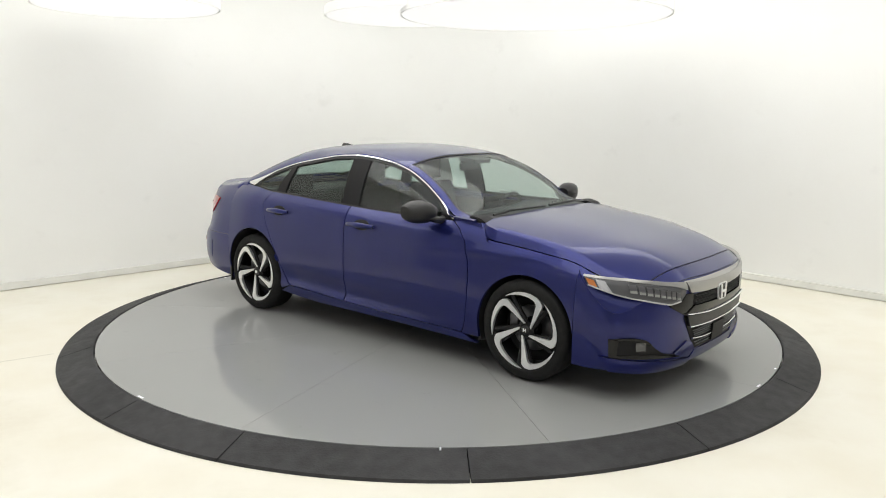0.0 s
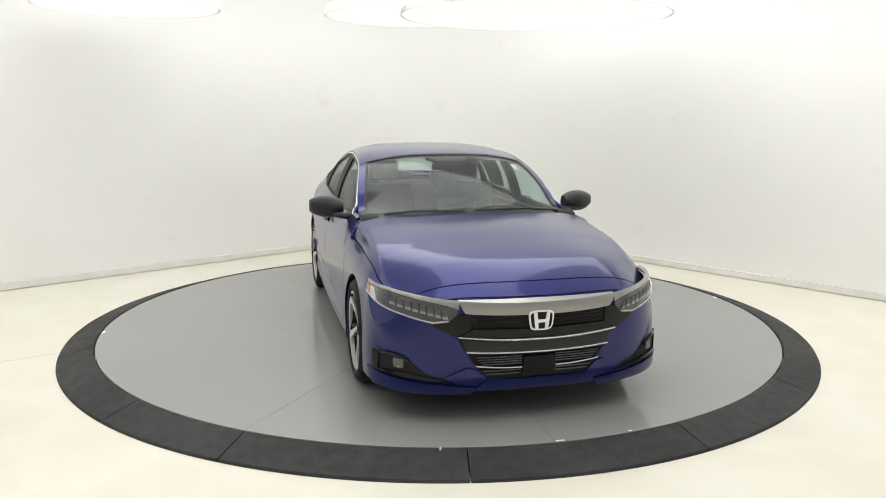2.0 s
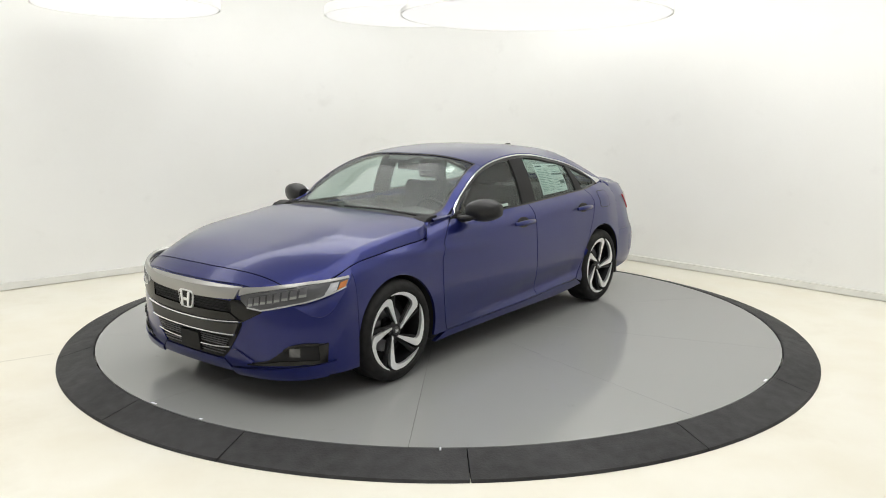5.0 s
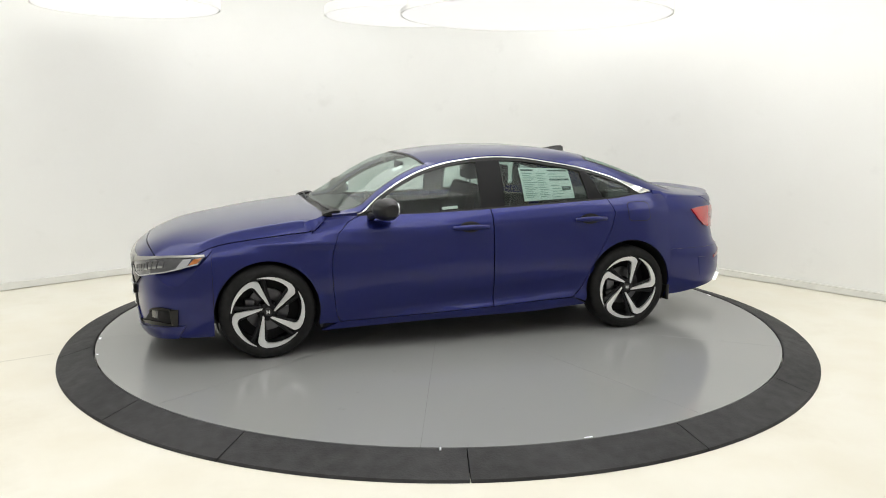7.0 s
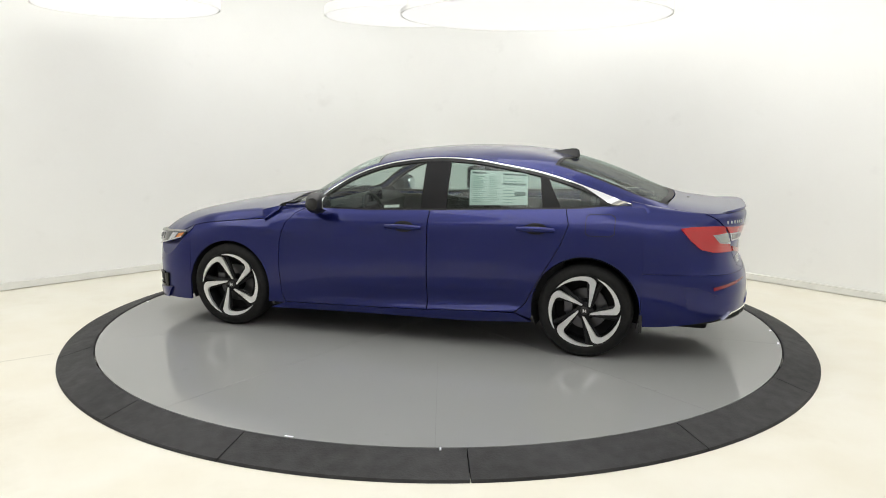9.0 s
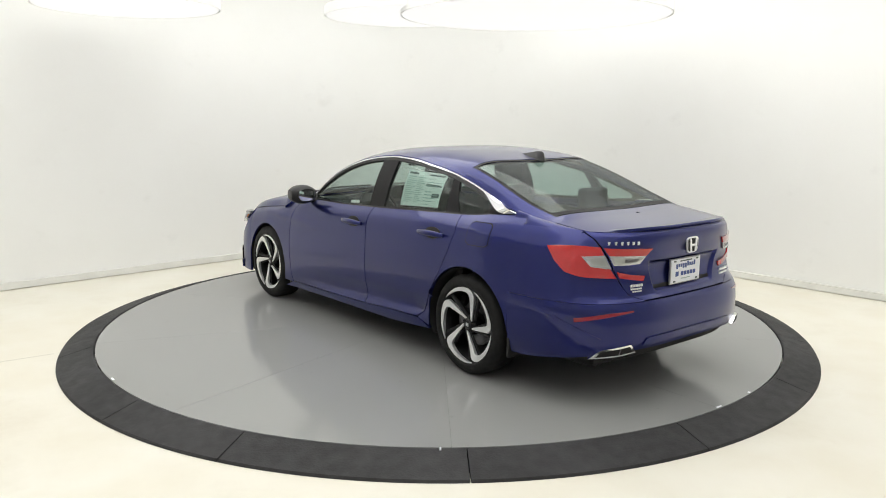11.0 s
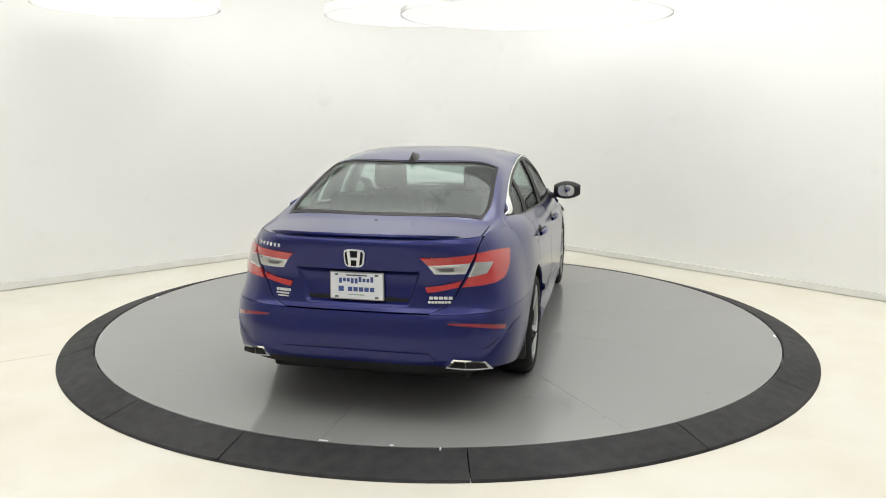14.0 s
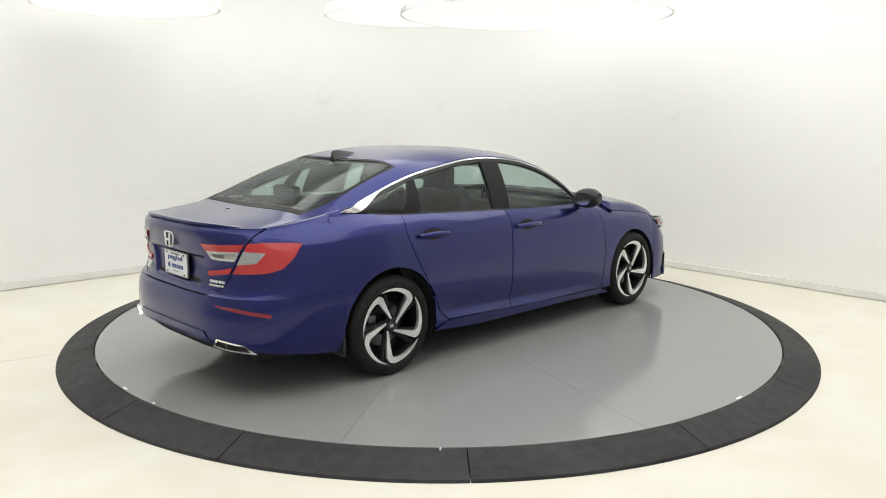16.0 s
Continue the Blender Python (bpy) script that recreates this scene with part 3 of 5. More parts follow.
    # mud flaps and arch liners
    for cx, r in ((FX, 0.358), (RX, 0.372)):
        bm = bmesh.new()
        ring = [(cx + r * math.cos(a), HUB + 0.008 + r * math.sin(a)) for a in np.linspace(math.radians(-22), math.radians(202), 40)]
        ins = [bm.verts.new((x, sd * 0.60, z)) for x, z in ring]
        outs = [bm.verts.new((x, sd * (min(side_y(x, z), 0.9) - 0.005), z)) for x, z in ring]
        for i in range(len(ring) - 1):
            bm.faces.new((ins[i], ins[i + 1], outs[i + 1], outs[i]))
        cen = bm.verts.new((cx, sd * 0.60, HUB))
        for i in range(len(ring) - 1):
            bm.faces.new((cen, ins[i + 1], ins[i]))
        part("arch_liner", bm, DARK, car)
    for x0, zz in ((1.045, 0.165), (-1.80, 0.175)):
        bm = boxed((x0 - 0.012, sd * 0.80 - 0.07, zz), (x0 + 0.012, sd * 0.80 + 0.07, zz + 0.13), 0.008)
        part("mud_flap", bm, BLACK, car)

# --- glass house ---
A0 = 0.775
for sd, _ in SIDES:
    # front side glass
    def win(x0, x1, inset_lo, inset_hi, n=16):
        xs = np.linspace(x0, x1, n)
        return [(x, belt_z(x) + inset_lo) for x in xs], [(x, edge_z(x) - inset_hi) for x in xs]
    lo, hi = win(0.725, -0.19, 0.004, 0.022)
    part("front_window", skin(coons(lo, hi, 20, 8), on_window, 0.005, -0.012, sd), GLASS, car, "lightly tinted side glass")
    lo, hi = win(-0.36, -1.10, 0.004, 0.022)
    hi[-1] = (-1.055, edge_z(-1.055) - 0.022)
    part("rear_window", skin(coons(lo, hi, 20, 8), on_window, 0.005, -0.012, sd), TINTED, car, "dark tinted side glass")
    lo, hi = win(-1.21, -1.53, 0.008, 0.024)
    hi = [(-1.095 - 0.43 * i / 15, edge_z(-1.095 - 0.43 * i / 15) - 0.024) for i in range(16)]
    part("quarter_window", skin(coons(lo, hi, 12, 6), on_window, 0.005, -0.010, sd), TINTED, car, "dark tinted quarter glass")
    # black pillars
    lo, hi = win(-0.18, -0.37, -0.002, 0.014, 6)
    part("centre_pillar", skin(coons(lo, hi, 6, 8), on_window, 0.03, -0.004, sd), SATIN, car, "black pillar trim")
    part("rear_divider", skin(coons([(-1.09, belt_z(-1.09)), (-1.22, belt_z(-1.22))], [(-1.045, edge_z(-1.045) - 0.014), (-1.10, edge_z(-1.10) - 0.014)], 5, 8), on_window, 0.025, -0.005, sd), SATIN, car, "black pillar trim")
    # black belt weatherstrip
    xs = np.linspace(0.79, -1.5, 40)
    part("belt_strip", skin(coons([(x, belt_z(x) - 0.006) for x in xs], [(x, belt_z(x) + 0.010) for x in xs], 40, 2), on_window, 0.02, 0.001, sd), BLACK, car)
    # window surround in black and the bright strip over it
    xs = np.linspace(0.77, -1.60, 60)
    part("window_frame", skin(coons([(x, edge_z(x) - 0.032) for x in xs], [(x, edge_z(x) - 0.015) for x in xs], 60, 2), on_window, 0.025, -0.003, sd), BLACK, car)
    xs = np.linspace(0.762, -1.645, 70)

    def strip_low(x):
        return max(belt_z(x) + 0.003, edge_z(x) - 0.0125 - 0.048 * min(max((-1.36 - x) / 0.20, 0), 1) ** 1.2)
    low = [(x, strip_low(x)) for x in xs] + [(-1.69, belt_z(-1.69) + 0.002), (-1.722, belt_z(-1.722) + 0.001)]
    high = [(x, edge_z(x) - 0.004) for x in xs] + [(-1.69, edge_z(-1.69) - 0.010), (-1.724, belt_z(-1.724) + 0.003)]
    part("chrome_strip", skin(coons(low, high, 80, 2), on_window, 0.006, 0.001, sd), CHROME, car, "bright chrome window strip")
    part("roof_rail", skin(coons([(x, edge_z(x) - 0.006) for x in xs], [(x, edge_z(x) + 0.004) for x in xs], 70, 1), on_window, 0.012, -0.001, sd), PAINT, car)
    # rear roof pillar below the strip
    part("roof_pillar", skin(coons([(-1.48, belt_z(-1.48)), (-1.64, belt_z(-1.64))], [(-1.48, edge_z(-1.48) - 0.008), (-1.64, edge_z(-1.64) - 0.008)], 8, 4), on_window, 0.02, -0.006, sd), BLACK, car)


def across(x, half, bow=0.0, n=24, p=2.0):
    return [(x - bow * abs(y / half) ** p, y) for y in np.linspace(-half, half, n + 1)]


def top_panel(x0, x1, inset0, inset1, bow0=0.0, bow1=0.0, nu=28, nv=16):
    """A panel from the station x0 (front) to x1 (rear)."""
    h0, h1 = edge_y(x0 - bow0) - inset0, edge_y(x1 - bow1) - inset1
    a, b = across(x0, h0, bow0), across(x1, h1, bow1)
    n = 16

    def sideline(sg):
        xs = np.linspace(x0 - bow0, x1 - bow1, n + 1)
        return [(x, sg * (edge_y(x) - (inset0 + (inset1 - inset0) * i / n))) for i, x in enumerate(xs)]
    return coons(a, b, nu, nv, start=sideline(-1), end=sideline(1))


IN = (0, 0, 0.5)
# hood
hood_front = [(NOSE_A + (2.222 - NOSE_A) * squash(y * 1.02), y) for y in np.linspace(-0.755, 0.755, 31)]
hood_rear = across(1.035, edge_y(0.986) - 0.001, 0.049, 30)
hood_side = [(x, edge_y(x) - 0.001) for x in np.linspace(hood_front[-1][0], 0.986, 70)]
g = coons(hood_front, hood_rear, 64, 70, start=[(x, -y) for x, y in [hood_front[-1]] + hood_side[1:]], end=[hood_front[-1]] + hood_side[1:])


ridge_z = spl([0.98, 1.06, 1.25, 1.42, 1.62, 1.80, 1.95], [0.958, 0.938, 0.914, 0.892, 0.860, 0.818, 0.778])

ridge_in = spl([0.98, 1.02, 1.06, 1.20, 1.40, 2.0], [0.005, 0.012, 0.020, 0.036, 0.042, 0.042])


def on_hood(x, y):
    """Flat top, a crease near the side, and a steeper flank down to the shut line."""
    px, py, pz = on_top(x, y)
    ay, e = abs(y), edge_y(x)
    k = min(max((2.02 - x) / 0.35, 0), 1)
    ridge = e - ridge_in(x)
    c, low = on_top(x, 0.0)[2], edge_z(x)
    zr = min(max(ridge_z(x), low + 0.004), c - 0.004)
    if ay < ridge:
        shaped = c - (c - zr) * (ay / ridge) ** 2.6
    else:
        s = min((ay - ridge) / (e - ridge), 1)
        shaped = zr - (zr - low) * (0.8 * s + 0.2 * s * s)
    pz += k * (shaped - pz)
    return (px, py, pz)


hood = part("hood", skin(g, on_hood, 0.015, 0, 1, IN), PAINT, car)


def top_of_nose(a):
    """Height at which the front end meets the hood's surface."""
    z = 0.68
    for _ in range(6):
        p = on_nose(a, z)
        z = 0.5 * z + 0.5 * (on_top(p[0], p[1])[2] - 0.004)
    return z


NOSE_TOP = [(a, top_of_nose(a)) for a in np.linspace(-90, 90, 73)]
rim_line = [on_nose(a, z)[:2] for a, z in NOSE_TOP]
inner_line = [(1.775, -(edge_y(1.775) + 0.002))] + [(x + 0.0, -(edge_y(x) + 0.003)) for x in np.linspace(1.82, hood_front[0][0] - 0.02, 8)]
inner_line += [(NOSE_A + (2.228 - NOSE_A) * squash(y * 1.02), y) for y in np.linspace(-0.757, 0.757, 41)]
inner_line += [(x, -y) for x, y in inner_line[8::-1]]
part("nose_panel", skin(coons(rim_line, inner_line, 72, 6), on_top, 0.015, 0, 1, (1.5, 0, 0.3)), PAINT, car)
# windscreen, roof, rear glass, trunk deck
part("cowl", skin(coons(across(1.05, 0.790, 0.06), across(0.950, 0.785, 0.08), 20, 3), on_top, 0.02, -0.012, 1, IN), BLACK, car)
for sd in (1, -1):
    part("cowl_end", prism([(1.018, 0.948), (0.90, 0.953), (0.875, 0.985), (0.93, 0.988), (1.0, 0.968)], "y", sd * 0.66, sd * 0.788, 0.006), SATIN, car)
part("windscreen", skin(top_panel(0.985, 0.285, 0.055, 0.055, 0.12, 0.06), on_top, 0.006, -0.004, 1, IN), GLASS, car, "clear laminated windscreen")
part("windscreen_band", skin(top_panel(0.288, 0.264, 0.06, 0.05, 0.06, 0.06, 24, 2), on_top, 0.004, -0.0016, 1, IN), SATIN, car)
for sg in (1, -1):
    xs = np.linspace(0.945, 0.21, 18)
    lo = [(x, sg * (edge_y(x) - 0.002)) for x in xs]
    hi = [(x, sg * (edge_y(x) - 0.050)) for x in xs]
    part("windscreen_pillar", skin(coons(lo, hi, 24, 4), on_top, 0.02, 0.0, 1, IN), PAINT, car)
    hi2 = [(x, sg * (edge_y(x) - 0.064)) for x in xs]
    part("windscreen_edge", skin(coons(hi, hi2, 24, 1), on_top, 0.01, -0.002, 1, IN), BLACK, car)
part("roof", skin(top_panel(0.262, -1.185, 0.0, 0.0, 0.06, -0.06, 32, 34), on_top, 0.02, 0, 1, IN), PAINT, car)
part("rear_glass", skin(top_panel(-1.20, -1.955, 0.075, 0.075, -0.055, -0.05), on_top, 0.006, -0.004, 1, IN), TINTED, car, "dark tinted rear glass")
part("rear_glass_edge", skin(top_panel(-1.192, -1.215, 0.07, 0.07, -0.055, -0.055, 24, 2), on_top, 0.004, -0.0016, 1, IN), SATIN, car)
part("rear_glass_edge", skin(top_panel(-1.935, -1.975, 0.07, 0.07, -0.05, -0.05, 24, 2), on_top, 0.004, -0.0016, 1, IN), SATIN, car)
for sg in (1, -1):
    xs = np.linspace(-1.13, -1.99, 20)
    lo = [(x, sg * (edge_y(x) + 0.004)) for x in xs]
    hi = [(x, sg * (edge_y(x) - 0.072)) for x in xs]
    part("rear_pillar", skin(coons(lo, hi, 24, 5), on_top, 0.02, 0.0, 1, IN), PAINT, car)
    hi2 = [(x, sg * (edge_y(x) - 0.092)) for x in xs]
    part("rear_glass_edge", skin(coons(hi, hi2, 24, 1), on_top, 0.01, -0.002, 1, IN), SATIN, car)
# shoulder beside the trunk
for sd in (1, -1):
    xs = np.linspace(-1.70, -2.20, 18)
    bm_grid = coons([(x, 0.0) for x in xs], [(x, 1.0) for x in xs], 18, 6)

    def on_shoulder(x, s):
        a = Vector(on_side(x, 1.034))
        if x < TAIL_A:
            a = Vector(on_tail(tail_ax(x, 1.0), 1.0))
        a.z -= 0.004
        b = Vector(on_top(x, edge_y(x) - 0.01))
        p = a.lerp(b, s)
        p.z += 0.014 * max(1 - ((-1.75 - x) / 0.50) ** 2, 0) * math.sin(math.pi * s)
        return tuple(p)
    part("rear_shoulder", skin(bm_grid, on_shoulder, 0.02, 0, sd, IN), PAINT, car)


def lid_back(y):
    return on_tail(tail_a(abs(y), 1.0), 1.0)[0]


def lid_top(y):
    return min(1.014, on_top(lid_back(y), y)[2] - 0.004)


trunk_edge = [(lid_back(y) - 0.003, y) for y in np.linspace(-0.645, 0.645, 41)]
trunk_front = [(-1.985 + 0.045 * (abs(y) / 0.60) ** 2, y) for y in np.linspace(-0.655, 0.655, 25)]
trunk_side = [(x, edge_y(x) - 0.016) for x in np.linspace(trunk_front[-1][0], trunk_edge[-1][0], 10)]
trunk = part("trunk_lid", skin(coons(trunk_front, trunk_edge, 30, 8, start=[trunk_front[0]] + [(x, -y) for x, y in trunk_side[1:-1]] + [trunk_edge[0]], end=[trunk_front[-1]] + trunk_side[1:-1] + [trunk_edge[-1]]), on_top, 0.02, 0, 1, IN), PAINT, car)

# --- front end ---
part("front_bumper", skin(coons([(a, 0.165) for a in np.linspace(-90, 90, 73)], NOSE_TOP, 72, 16), on_nose, 0.02, 0, 1, (1.2, 0, 0.4)), PAINT, car)
NC = (1.2, 0, 0.4)


# grille field, both halves in one
g_side = [(0.285, 0.232), (0.335, 0.275), (0.421, 0.390), (0.470, 0.470), (0.470, 0.590)]
g = coons(np_([(-0.285, 0.232), (0, 0.228), (0.285, 0.232)]), np_([(-0.47, 0.590), (0, 0.590), (0.47, 0.590)]), 40, 14,
          start=np_([(-y, z) for y, z in g_side]), end=np_(g_side))
grille = part("grille", skin(g, on_nose, 0.01, 0.004, 1, NC), SATIN, car, "black grille with thin chrome bars")
ys = np.linspace(-1, 1, 31)


def on_wing(a, z):
    """The wing's upper facet leans back towards the hood."""
    p = on_nose(a, z)
    s = min(max((z - 0.655) / 0.04, 0), 1)
    return (p[0] + 0.018 - 0.030 * s, p[1], p[2])


def wing_top(y):
    return min(0.682 + 0.065 * y * y, top_of_nose(nose_a(y, 0.68)) + 0.004)


part("grille_wing", skin(coons(np_([(y * 0.43, 0.591 + 0.018 * y * y) for y in ys]), np_([(y * 0.475, 0.657 + 0.014 * y * y) for y in ys]), 40, 4), on_nose, 0.02, 0.018, 1, NC), DARK_CHROME, grille, "brushed dark chrome bar over the grille")
part("wing_facet", skin(coons(np_([(y * 0.475, 0.657 + 0.014 * y * y) for y in ys]), np_([(y * 0.475, wing_top(y * 0.475)) for y in ys]), 40, 3), on_wing, 0.012, 0.0, 1, NC), DARK_CHROME, grille, "bright upper facet of the grille bar")
part("upper_grille", skin(coons(np_([(y * 0.37, 0.514 + 0.010 * abs(y)) for y in ys]), np_([(y * 0.42, 0.588) for y in ys]), 40, 4), on_nose, 0.008, 0.008, 1, NC), DARK, grille)
for zz in (0.530, 0.546, 0.562, 0.578):
    part("grille_slat", tube([tuple(Vector(on_nose(nose_a(y * 0.37, zz), zz)) + Vector((0.011, 0, 0))) for y in ys], 0.004, 6), SATIN, grille)
part("grille_shelf", skin(coons(np_([(y * 0.46, 0.466 + 0.014 * y * y) for y in ys]), np_([(y * 0.385, 0.512 + 0.012 * abs(y)) for y in ys]), 40, 4), on_nose, 0.02, 0.020, 1, NC), GLOSS_BLACK, grille)
part("grille_band", skin(coons(np_([(y * 0.415, 0.388 + 0.010 * y * y) for y in ys]), np_([(y * 0.45, 0.444 + 0.022 * y * y) for y in ys]), 40, 4), on_nose, 0.02, 0.022, 1, NC), BLACK, grille)
for w0, zz, lift, rr in ((0.468, 0.453, 0.026, 0.0065), (0.420, 0.380, 0.014, 0.006)):
    part("chrome_bar", tube([tuple(Vector(on_nose(nose_a(y * w0, zz), zz + lift * y * y)) + Vector((0.026, 0, 0))) for y in ys], rr, 8), CHROME, grille, "thin chrome grille bar")
for sg in (1, -1):
    part("chrome_bar", tube([tuple(Vector(on_nose(nose_a(sg * y, 0.292), 0.292 + 0.018 * ((y - 0.10) / 0.265) ** 2)) + Vector((0.018, 0, 0))) for y in np.linspace(0.10, 0.365, 10)], 0.005, 8), CHROME, grille, "thin chrome grille bar")
    for zz, w1 in ((0.258, 0.30), (0.276, 0.32), (0.314, 0.33), (0.328, 0.34), (0.342, 0.35), (0.356, 0.36)):
        part("grille_slat", tube([tuple(Vector(on_nose(nose_a(sg * y, zz), zz)) + Vector((0.012, 0, 0))) for y in np.linspace(0.10, w1, 8)], 0.0035, 6), STEEL, grille)
part("radar_cover", skin(coons(np_([(-0.098, 0.246), (0.098, 0.246)]), np_([(-0.092, 0.356), (0.092, 0.356)]), 6, 4), on_nose, 0.02, 0.026, 1, NC), SATIN, grille)
# emblem on the grille


def emblem(center, w, h, facing, parent):
    """A rounded chrome frame with two leaning uprights and a crossbar."""
    cx, cz, x = center[1], center[2], center[0]
    s = facing

    def rr(w_, h_, lean):
        pts = []
        for k in range(28):
            a = 2 * math.pi * k / 28
            c, q = math.cos(a), math.sin(a)
            px = math.copysign(abs(c) ** 0.45, c) * w_ / 2
            pz = math.copysign(abs(q) ** 0.45, q) * h_ / 2
            pts.append((cx + px * (1 + lean * pz / h_), cz + pz))
        return pts
    e = part("emblem", prism(rr(w, h, 0.18), "x", x, x + s * 0.012, 0.002), BRIGHT, parent, "chrome badge")
    part("emblem_field", prism(rr(w * 0.86, h * 0.84, 0.18), "x", x + s * 0.0122, x + s * 0.0145), GLOSS_BLACK, e)
    for q in (1, -1):
        poly = [(cx + q * w * 0.13, cz - h * 0.41), (cx + q * w * 0.26, cz - h * 0.41), (cx + q * w * 0.34, cz + h * 0.41), (cx + q * w * 0.20, cz + h * 0.41), (cx + q * w * 0.155, cz)]
        part("emblem_bar", prism(poly, "x", x + s * 0.013, x + s * 0.020, 0.001), BRIGHT, e)
    part("emblem_bar", prism([(cx - w * 0.17, cz - h * 0.10), (cx + w * 0.17, cz - h * 0.10), (cx + w * 0.17, cz + h * 0.05), (cx - w * 0.17, cz + h * 0.05)], "x", x + s * 0.0132, x + s * 0.019, 0.001), BRIGHT, e)


emblem((2.338, 0, 0.558), 0.142, 0.112, 1, car)
# headlights
for sd in (1, -1):
    low = [(0.475, 0.602), (0.515, 0.562), (0.60, 0.551), (0.745, 0.583), (0.855, 0.618), (0.908, 0.664)]
    high = [(0.472, 0.630), (0.525, 0.646), (0.60, 0.660), (0.72, 0.681), (0.83, 0.699), (0.911, 0.712)]
    lamp = part("headlight", skin(coons(np_(low), np_(high), 30, 8), on_nose, 0.03, 0.010, sd, NC), LAMP_GREY, car, "clear headlight with dark inner housing")
    # bright lower frame and outer hook of the lens
    rim_pts = low[1:]
    part("lamp_frame", skin(coons(np_(rim_pts), np_([(y, z + 0.009) for y, z in rim_pts]), 24, 2), on_nose, 0.012, 0.014, sd, NC), LAMP_CHROME, lamp)
    part("lamp_frame", skin(coons(np_([(0.868, 0.634), (0.895, 0.656)]), np_([(0.886, 0.695), (0.901, 0.700)]), 6, 5), on_nose, 0.012, 0.0145, sd, NC), LAMP_CHROME, lamp)
    part("turn_signal", skin(coons(np_([(0.897, 0.658), (0.907, 0.669)]), np_([(0.903, 0.695), (0.910, 0.703)]), 5, 4), on_nose, 0.012, 0.0145, sd, NC), AMBER, lamp, "amber turn signal lens")
    # row of small reflector cells, each a lit step over a dark cup
    for k in range(8):
        y0 = 0.520 + 0.038 * k
        z0 = 0.586 + 0.0085 * k
        part("lamp_cup", skin(coons(np_([(y0, z0 - 0.014), (y0 + 0.030, z0 - 0.010)]), np_([(y0 + 0.008, z0 + 0.034), (y0 + 0.036, z0 + 0.040)]), 3, 3), on_nose, 0.010, 0.0115, sd, NC), STEEL, lamp)
        part("lamp_cell", skin(coons(np_([(y0 + 0.001, z0 - 0.012), (y0 + 0.029, z0 - 0.008)]), np_([(y0 + 0.004, z0 + 0.002), (y0 + 0.031, z0 + 0.006)]), 3, 2), on_nose, 0.012, 0.013, sd, NC), CLEAR, lamp)
        part("lamp_cell", skin(coons(np_([(y0 + 0.030, z0 - 0.010), (y0 + 0.034, z0 - 0.010)]), np_([(y0 + 0.036, z0 + 0.036), (y0 + 0.040, z0 + 0.037)]), 2, 3), on_nose, 0.012, 0.013, sd, NC), LAMP_GREY, lamp)
    # trim blade over the lamp
    part("lamp_brow", skin(coons(np_([(0.465, 0.630), (0.525, 0.646), (0.60, 0.660), (0.72, 0.681), (0.83, 0.699), (0.911, 0.711)]), np_([(0.47, 0.672), (0.525, 0.678), (0.60, 0.684), (0.72, 0.699), (0.83, 0.714), (0.911, 0.722)]), 24, 3), on_nose, 0.02, 0.015, sd, NC), DARK_CHROME, grille)
    # black wedge between lamp and grille
    part("grille_cheek", skin(coons(np_([(0.40, 0.478), (0.472, 0.474), (0.60, 0.540)]), np_([(0.40, 0.602), (0.470, 0.604), (0.514, 0.560), (0.60, 0.5485)]), 14, 4), on_nose, 0.012, 0.0125, sd, NC), GLOSS_BLACK, grille)
    # fog lamp pocket with a gloss hook round its outer end
    low = [(0.50, 0.222), (0.66, 0.236), (0.80, 0.240), (0.866, 0.242)]
    high = [(0.50, 0.228), (0.62, 0.256), (0.69, 0.310), (0.735, 0.352), (0.80, 0.368), (0.872, 0.360)]
    pocket = part("fog_pocket", skin(coons(np_(low), np_(high), 20, 6), on_nose, 0.012, 0.004, sd, NC), DARK, car, "black fog lamp pocket")
    part("fog_lamp", skin(coons(np_([(0.736, 0.290), (0.786, 0.288)]), np_([(0.738, 0.340), (0.788, 0.342)]), 5, 4), on_nose, 0.016, 0.011, sd, NC), LAMP_GREY, pocket, "small square fog lamp")
    part("fog_trim", skin(coons(np_([(0.856, 0.250), (0.876, 0.248)]), np_([(0.852, 0.352), (0.880, 0.362)]), 5, 6), on_nose, 0.018, 0.014, sd, NC), GLOSS_BLACK, pocket)
    part("fog_trim", skin(coons(np_([(0.715, 0.322), (0.745, 0.344), (0.80, 0.356), (0.855, 0.352)]), np_([(0.705, 0.328), (0.740, 0.356), (0.80, 0.370), (0.855, 0.366)]), 8, 3), on_nose, 0.018, 0.014, sd, NC), GLOSS_BLACK, pocket)
    part("fog_fin", skin(coons(np_([(0.48, 0.217), (0.70, 0.236), (0.86, 0.248)]), np_([(0.48, 0.223), (0.70, 0.262), (0.80, 0.268), (0.86, 0.262)]), 12, 2), on_nose, 0.02, 0.016, sd, NC), GLOSS_BLACK, pocket)
    # painted lip under the pocket
    part("front_lip", skin(coons(np_([(0.385, 0.148), (0.55, 0.148), (0.75, 0.153), (0.875, 0.165)]), np_([(0.355, 0.186), (0.55, 0.203), (0.75, 0.226), (0.895, 0.252)]), 24, 5), on_nose, 0.03, 0.020, sd, NC), PAINT, car)
    # folded blade from the grille's corner to the pocket
    part("bumper_blade", skin(coons(np_([(0.36, 0.190), (0.50, 0.214)]), np_([(0.300, 0.232), (0.345, 0.280), (0.40, 0.300), (0.52, 0.245)]), 14, 4), on_nose, 0.02, 0.010, sd, NC), PAINT, car)
part("front_lip", skin(coons(np_([(y * 0.37, 0.160) for y in ys]), np_([(y * 0.30, 0.226) for y in ys]), 24, 4), on_nose, 0.03, 0.012, 1, NC), PAINT, car)

